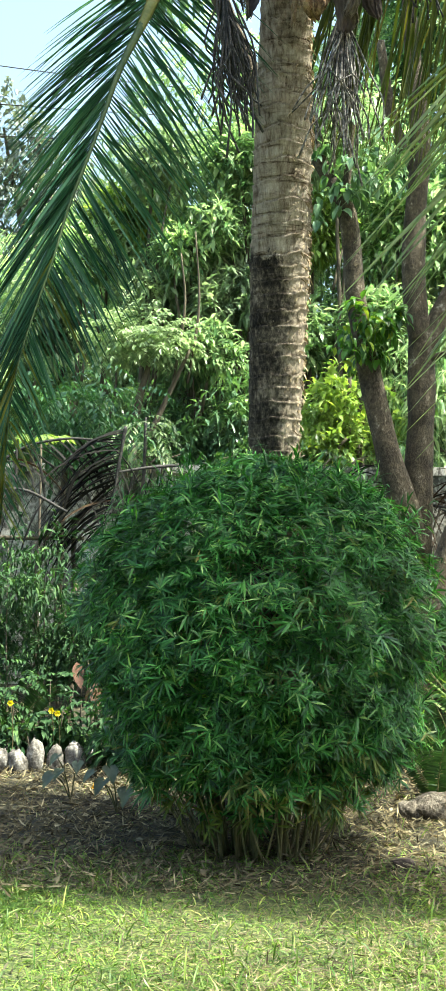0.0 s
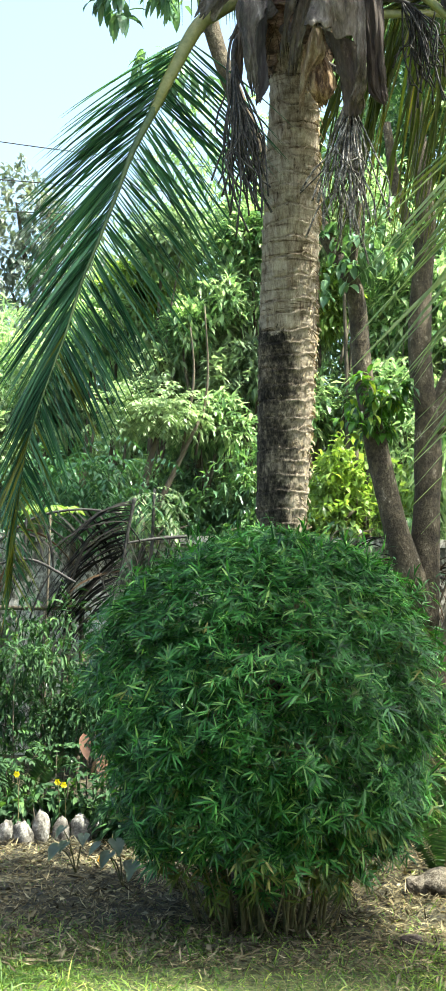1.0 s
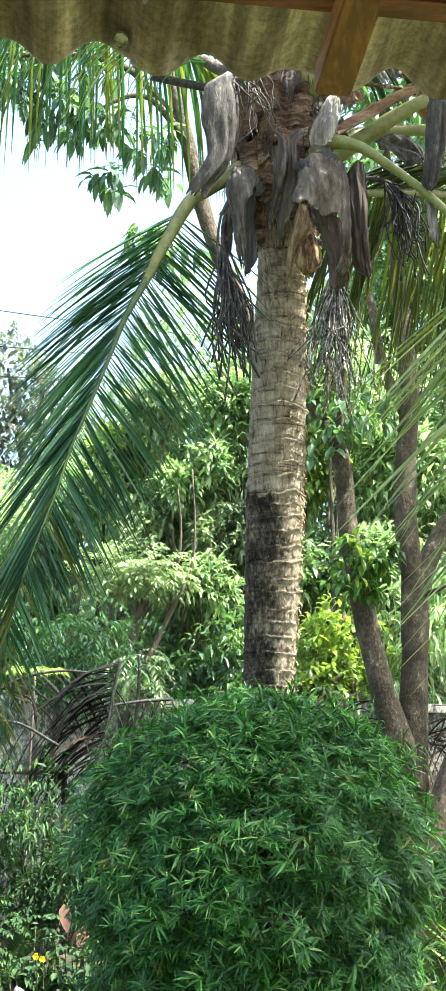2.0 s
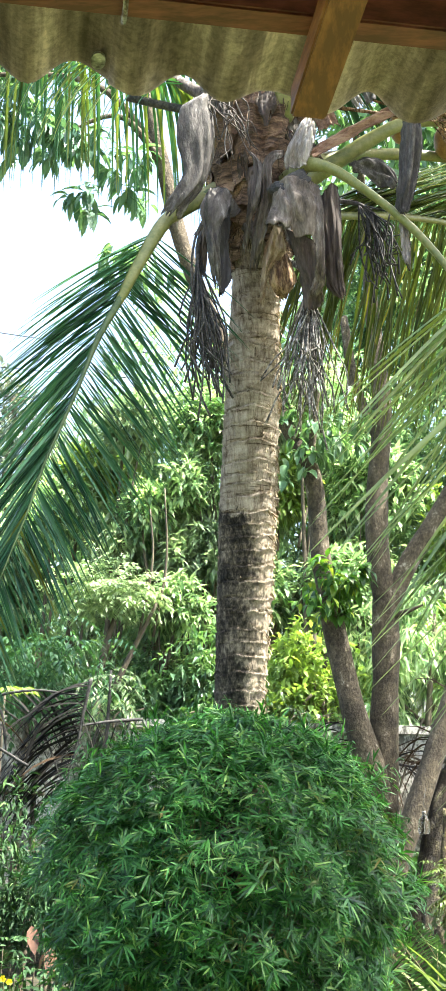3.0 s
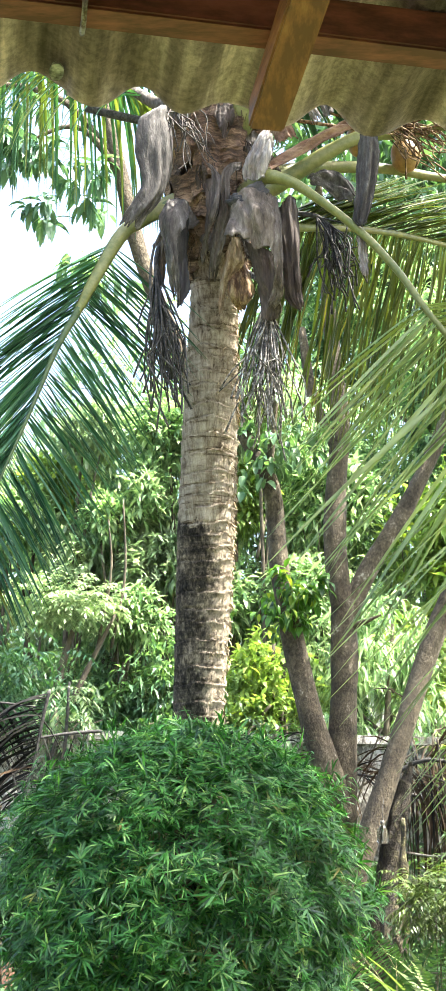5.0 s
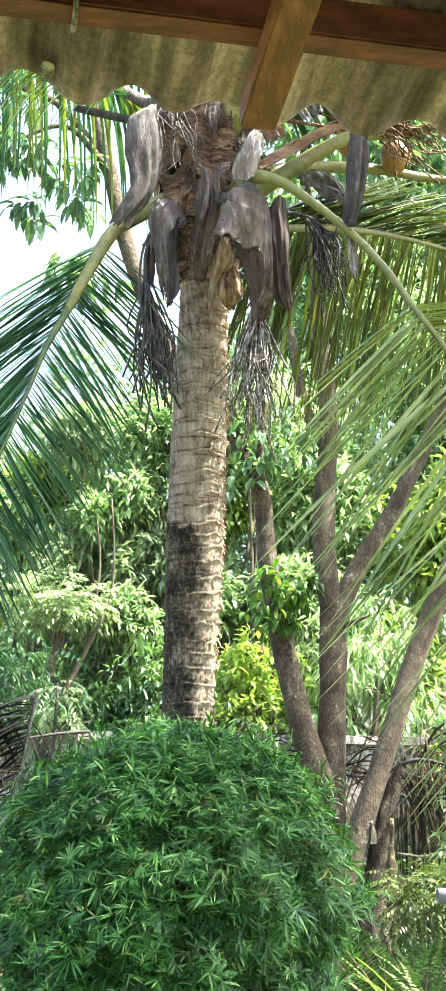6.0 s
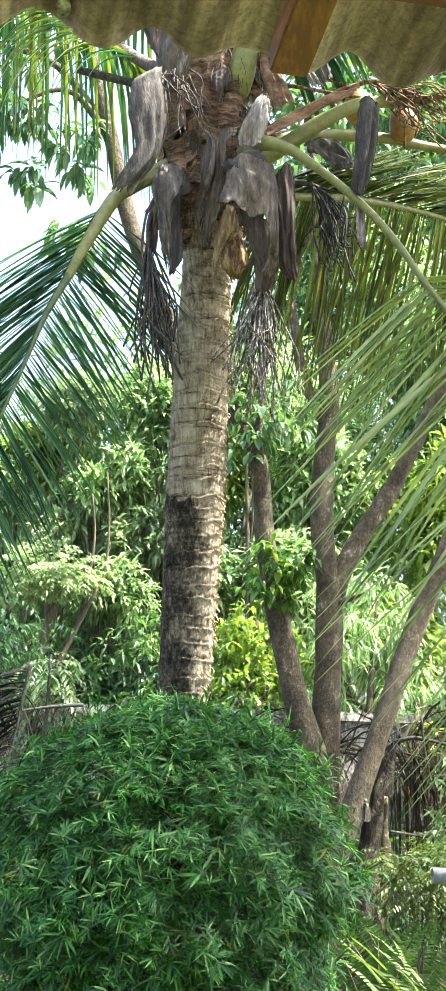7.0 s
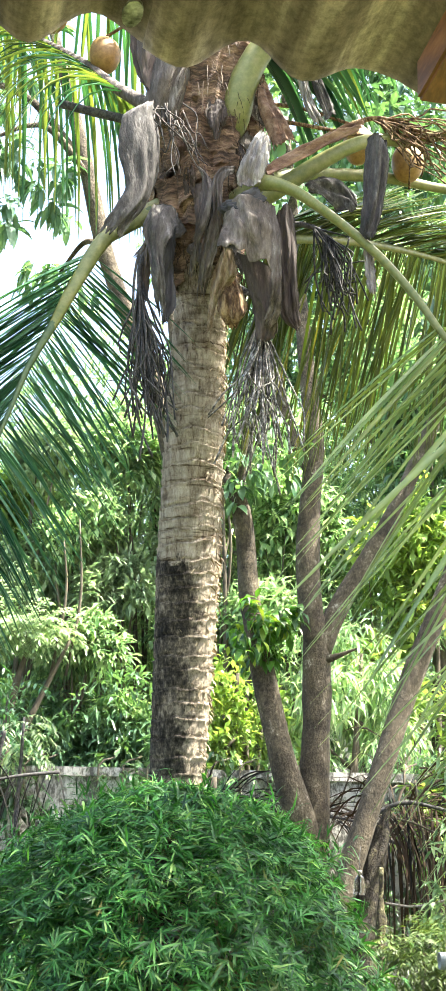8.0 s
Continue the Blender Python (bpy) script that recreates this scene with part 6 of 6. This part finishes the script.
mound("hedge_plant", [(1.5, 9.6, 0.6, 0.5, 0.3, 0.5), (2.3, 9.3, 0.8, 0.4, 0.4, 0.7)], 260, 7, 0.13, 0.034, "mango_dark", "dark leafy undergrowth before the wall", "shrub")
mound("spindly_shrub", [(2.0, 8.6, 0.9, 0.18, 0.2, 0.5), (2.15, 8.5, 1.5, 0.2, 0.2, 0.4), (2.2, 8.6, 2.0, 0.25, 0.2, 0.4)], 150, 6, 0.13, 0.026, "mango", "light green narrow-leaved shrub", "shrub")
mound("fern_mound", [(1.60, 7.4, 0.80, 0.26, 0.22, 0.15), (1.92, 7.4, 0.75, 0.3, 0.25, 0.2)], 420, 7, 0.15, 0.014, "fern_yellow", "sunlit feathery yellow-green plant mound", feather=True)
mound("leafy_herb", [(0.95, 7.2, 0.25, 0.22, 0.2, 0.22), (0.75, 6.9, 0.3, 0.15, 0.2, 0.25)], 90, 6, 0.08, 0.022, "herb", "green leafy herb behind the bamboo")


def fern(base, count, length, seed, label="mid-green fern with arching fronds of narrow leaflets"):
    g = np.random.default_rng(seed)
    ob = thing("fern", base, label, "fern", "ferns under the trees")
    for i in range(count):
        a = 6.28 * i / count + g.normal(0, 0.3)
        d = unit(np.array([math.cos(a) * 0.5, math.sin(a) * 0.5, 1.5]))
        p = np.array(base, float)
        B, W, L = [], [], []
        ln = length * g.uniform(0.7, 1.1)
        flat = unit(np.array([g.normal(0, 0.35), 1.0, 0.45]))
        pts = [p.copy()]
        for j in range(46):
            d = unit(d + DOWN * 0.012 + np.array([math.cos(a), math.sin(a), 0]) * 0.011)
            p = p + d * ln / 46
            pts.append(p.copy())
            if j > 6:
                s = unit(np.cross(d, flat))
                for sg in (-1, 1):
                    B.append(p)
                    W.append(s * sg + d * 0.25 + g.normal(0, 0.06, 3))
                    L.append(0.068 * math.sin(math.pi * min(1, (j + 2) / 47)) ** 0.7 + 0.008)
        fr = part("fern_frond", leaves(np.array(B), np.array(W), np.array(L), 0.0125, 0.15, 0.15, 1, np.repeat(flat[None] * -1, len(B), 0)), M["fern"], ob)
        part("stalk", tube([pts[0], pts[15], pts[30], pts[46]], [0.003, 0.002, 0.001], 12, 4), M["culm"], fr)


for k, (x, y, n, l) in enumerate(((1.19, 6.35, 8, 1.15), (1.02, 6.25, 7, 0.55), (1.42, 6.85, 9, 1.0), (1.10, 7.1, 8, 0.85), (-1.35, 7.5, 8, 0.55))):
    fern((x, y, 0), n, l, 60 + k)


def strap_plant(base, count, length, width, mat, seed, name, label):
    g = np.random.default_rng(seed)
    ob = thing(name, base, label, "plant")
    for i in range(count):
        a = g.uniform(0, 6.28)
        w = np.array([[math.cos(a) * 0.45, math.sin(a) * 0.45, 1.0]])
        part("leaf", leaves(np.array([base]) + (g.normal(0, 0.03), g.normal(0, 0.03), 0.0), w, length * g.uniform(0.7, 1.1), width, 0.55, 0.35, 6), M[mat], ob)
    return ob


strap_plant((1.47, 6.30, 0.0), 16, 1.0, 0.055, "strap", 3, "strap_leaf_plant", "pale green strap-leaved plant")
strap_plant((1.60, 6.20, 0.0), 12, 0.86, 0.055, "strap", 4, "strap_leaf_plant", "pale green strap-leaved plant")
copper = strap_plant((-0.82, 7.32, 0.05), 5, 0.26, 0.05, "herb", 5, "cordyline", "copper-red leaved cordyline plant")
for c, w, l in (((-0.93, 7.35, 0.55), (0.25, -0.3, -1), 0.16), ((-0.80, 7.25, 0.45), (0.05, -0.3, -1), 0.17), ((-0.84, 7.3, 0.42), (-0.2, -0.1, -0.8), 0.12)):
    part("leaf", leaves(np.array([c]), np.array([w]), l, 0.07, 0.1, 0.2, 5), M["copper"], copper, "hanging copper-red leaf")
part("stem", tube([(-0.82, 7.32, -0.02), (-0.84, 7.32, 0.3), (-0.86, 7.32, 0.58)], [0.008, 0.007, 0.005], 8, 6), M["twig"], copper)


def arrow_plant(base, heights, seed):
    """Broad heart-shaped leaves on thin upright stalks."""
    g = np.random.default_rng(seed)
    ob = thing("arrow_leaf_plant", base, "grey-green heart-leaved plant on thin stalks", "plant")
    for i, h in enumerate(heights):
        a = g.uniform(-2.6, -0.5)
        tip = np.array(base) + (math.cos(a) * 0.08 + g.normal(0, 0.05), math.sin(a) * 0.08, h)
        part("stalk", tube([base, (np.array(base) + tip) / 2 + (0, 0.02, 0.03), tip], [0.004, 0.0035, 0.003], 8, 5), M["culm"], ob)
        d = unit(np.array([math.cos(a) * 0.9, math.sin(a) * 0.9, -0.5]))
        s = unit(np.cross(d, (0, 0, 1)))
        nrm = np.cross(s, d)
        prof = [(-0.35, 0.22), (-0.22, 0.50), (0.0, 0.62), (0.3, 0.52), (0.6, 0.30), (0.85, 0.12), (1.0, 0.0)]
        L = g.uniform(0.06, 0.09)
        V = []
        for u, w in prof:
            for x, lift in ((-1, 0.25), (-0.5, 0.05), (0, 0.0), (0.5, 0.05), (1, 0.25)):
                uu = u if abs(x) > 0.2 or u > 0 else 0.0
                V.append(tip + d * L * uu + s * L * 0.75 * w * x + nrm * L * (lift * w * 0.8 - 0.25 * max(u, 0) ** 2) + g.normal(0, 0.0015, 3))
        F = [(r * 5 + c, r * 5 + c + 1, r * 5 + c + 6, r * 5 + c + 5) for r in range(6) for c in range(4)]
        part("leaf", (V, F), M["taro"], ob)


arrow_plant((-0.78, 6.25, 0.0), (0.20, 0.16, 0.23, 0.14), 1)
arrow_plant((-0.52, 6.02, 0.0), (0.16, 0.2, 0.12, 0.22), 2)


def flower(c, r, mat, label):
    ob = thing("flower", c, label, "flower", "garden flowers")
    for i in range(6):
        a = 6.28 * i / 6
        part("petal", leaves(np.array([c]), np.array([[math.cos(a), -0.5, math.sin(a)]]), r, r * 0.9, 0.1, 0.2, 3, np.array([[0, -1.0, 0]])), M[mat], ob)
    part("stalk", tube([(c[0], c[1] + 0.02, -0.02), (c[0] + 0.01, c[1] + 0.02, c[2] * 0.5), (c[0], c[1] + 0.005, c[2])], [0.003, 0.003, 0.002], 8, 5), M["culm"], ob)


for c, r, m, l in (((-1.02, 7.05, 0.315), 0.022, "yellow", "small bright yellow flower"), ((-0.985, 7.05, 0.30), 0.022, "yellow", "small bright yellow flower"), ((-1.24, 7.0, 0.36), 0.022, "yellow", "small bright yellow flower"), ((-0.68, 6.45, 0.03), 0.028, "orange", "orange-yellow flower near the ground")):
    flower(c, r, m, l)


# ---- pipe end by the ferns ----
def pipe_end():
    ang = np.linspace(0, 2 * np.pi, 20, endpoint=False)
    V = [(x, 6.95 + r * math.cos(a), 0.86 + r * math.sin(a) - 0.02 * (x - 1.56)) for x, r in ((1.56, 0.036), (1.56, 0.042), (2.5, 0.042), (2.5, 0.036)) for a in ang]
    F = [(k * 20 + i, k * 20 + (i + 1) % 20, ((k + 1) % 4) * 20 + (i + 1) % 20, ((k + 1) % 4) * 20 + i) for k in range(4) for i in range(20)]
    ob = thing("plastic_pipe", (1.60, 6.95, 0.0), "pale grey plastic pipe on short posts", "pipe")
    part("pipe", (V, F), M["pipe"], ob)
    for x in (1.75, 2.3):
        part("post", tube([(x, 6.95, -0.05), (x, 6.95, 0.4), (x, 6.95, 0.82)], [0.02, 0.018, 0.018], 10, 8, 0.06), M["twig"], ob)


pipe_end()


# ---- border stones, rock ----
def stone(name, c, r, seed, mat, label, category="stone", group="", pointed=0.0, tilt=0.0):
    bm = bmesh.new()
    bmesh.ops.create_icosphere(bm, subdivisions=4, radius=1.0)
    for v in bm.verts:
        n1 = noise.noise(v.co * 1.1 + Vector((seed * 7.1, seed, 0)))
        n2 = noise.noise(v.co * 3.0 + Vector((seed, seed * 3.3, 2)))
        n3 = noise.noise(v.co * 7.0 + Vector((seed * 2.0, 1, seed)))
        v.co *= 1 + 0.30 * n1 + 0.14 * n2 + 0.05 * n3
        k = 1 - pointed * max(0, v.co.z) ** 1.5
        v.co = Vector((v.co.x * r[0] * k + tilt * max(0, v.co.z) * r[0], v.co.y * r[1] * k, v.co.z * r[2]))
    V = [tuple(v.co + Vector(c)) for v in bm.verts]
    bm.verts.index_update()
    F = [tuple(v.index for v in f.verts) for f in bm.faces]
    bm.free()
    ob = part(name, (V, F), M[mat])
    return tagged(ob, label, category, group)


for k, (x, y, h, w) in enumerate(((-1.37, 6.88, 0.15, 0.050), (-1.265, 6.88, 0.155, 0.046), (-1.168, 6.87, 0.15, 0.046), (-1.082, 6.90, 0.19, 0.046), (-0.985, 6.98, 0.15, 0.045), (-0.875, 7.0, 0.17, 0.05), (-0.775, 7.05, 0.15, 0.045), (-0.69, 7.1, 0.16, 0.045), (-0.625, 7.15, 0.16, 0.042), (-0.54, 7.2, 0.14, 0.045), (-0.44, 7.25, 0.15, 0.045))):
    stone("border_stone", (x, y, h * 0.30), (w * 1.10, 0.038, h * 0.58), k + 3, "stone", "upright whitewashed garden border stone, stained", "stone", "border stones", 0.05, 0.25 * math.sin(k * 2.1))
stone("garden_rock", (1.02, 6.06, 0.03), (0.17, 0.11, 0.095), 40, "rock", "rough pinkish-brown rock on the soil", "rock")
stone("garden_rock", (0.87, 6.02, 0.03), (0.06, 0.06, 0.06), 41, "rock", "small rough rock on the soil", "rock")
stone("wood_chip", (0.76, 5.22, 0.015), (0.045, 0.03, 0.02), 42, "boot_brown", "small dark wood chip on the litter", "debris")


# ---- grass and litter ----
def blades(n, x0, x1, y0, y1, h0, h1, w, lean, name, mat, label, keep=None, steps=2):
    g = rng
    x, y = g.uniform(x0, x1, n), g.uniform(y0, y1, n)
    if keep is not None:
        k = keep(x, y) > g.random(n)
        x, y = x[k], y[k]
        n = len(x)
    b = np.stack([x, y, np.full(n, -0.004)], 1)
    way = np.stack([g.normal(0, lean, n), g.normal(0, lean, n), np.ones(n)], 1)
    ob = part(name, leaves(b, way, g.uniform(h0, h1, n), w, g.uniform(0.3, 1.6, n), 0.3, steps), M[mat])
    return tagged(ob, label, "grass", kind="stuff")


def lawn_keep(x, y):
    edge = 5.28 - 0.25 * x + 0.16 * np.sin(x * 3.1 + 0.6) + 0.12 * np.sin(x * 7.7)
    clump = 0.5 + 0.5 * np.sin(x * 9 + 3 * np.sin(y * 5)) * np.sin(y * 8 + 2 * np.sin(x * 6))
    return np.clip((edge + 0.40 - y) / 0.6, 0.30, 1) * (0.55 + 0.45 * clump)


blades(165000, -1.15, 1.35, 3.45, 5.5, 0.020, 0.052, 0.0056, 0.95, "lawn_grass", "grass", "short sunlit yellow-green lawn grass", lawn_keep, 1)
blades(7000, -1.4, 1.6, 3.4, 5.4, 0.05, 0.13, 0.006, 0.7, "long_grass", "grass", "longer loose grass blades in the lawn", lawn_keep)
blades(6000, -1.3, 1.5, 4.75, 5.9, 0.03, 0.08, 0.003, 1.1, "dry_grass", "litter", "dry straw-coloured grass before the bamboo", None, 1)
blades(2600, 0.5, 1.9, 5.3, 6.6, 0.04, 0.10, 0.005, 0.6, "rough_grass", "grass", "rough grass round the rock", lambda x, y: 0.4 + 0.5 * np.sin(x * 11) * np.sin(y * 7))
blades(20000, -1.7, -0.1, 4.8, 6.8, 0.015, 0.05, 0.0045, 0.9, "rough_grass", "grass", "thin grass in the shaded soil", lambda x, y: 0.35 + 0.5 * np.sin(x * 9) * np.sin(y * 6), 1)

blades(14000, -1.7, 1.7, 4.7, 6.6, 0.015, 0.04, 0.013, 1.2, "ground_herbs", "grass", "small creeping green leaves on the shaded soil", lambda x, y: 0.30 + 0.55 * np.sin(x * 7 + 1) * np.sin(y * 9), 1)


def litter(n, x0, x1, y0, y1, l0, l1, w, name, mat, label, fade=1.0):
    g = rng
    x, y = x0 + (x1 - x0) * g.beta(fade, fade, n), y0 + (y1 - y0) * g.beta(fade, fade, n)
    b = np.stack([x, y, g.uniform(0.004, 0.022, n)], 1)
    way = np.stack([g.normal(0, 1, n), g.normal(0, 1, n), g.normal(0.05, 0.18, n)], 1)
    nr = np.stack([g.normal(0, 0.35, n), g.normal(0, 0.35, n), np.ones(n)], 1)
    ob = part(name, leaves(b, way, g.uniform(l0, l1, n), g.uniform(0.5, 1.2, n) * w, g.uniform(-0.3, 0.25, n), 0.35, 1, nr), M[mat])
    tagged(ob, label, "leaf litter", kind="stuff")


litter(26000, -1.7, 1.9, 4.75, 7.4, 0.03, 0.10, 0.008, "leaf_litter", "litter", "dry bamboo leaf litter on the soil")
litter(2200, -1.7, 1.9, 4.9, 7.4, 0.025, 0.06, 0.024, "leaf_litter", "litter", "dry brown broad leaves on the soil")
litter(11000, -0.7, 2.1, 3.0, 5.0, 0.02, 0.06, 0.004, "dry_grass", "litter", "bleached dry grass lying in the lawn", 2.2)
litter(900, -1.5, 1.7, 3.3, 4.7, 0.03, 0.08, 0.008, "leaf_litter", "litter", "scattered dry leaves in the grass")
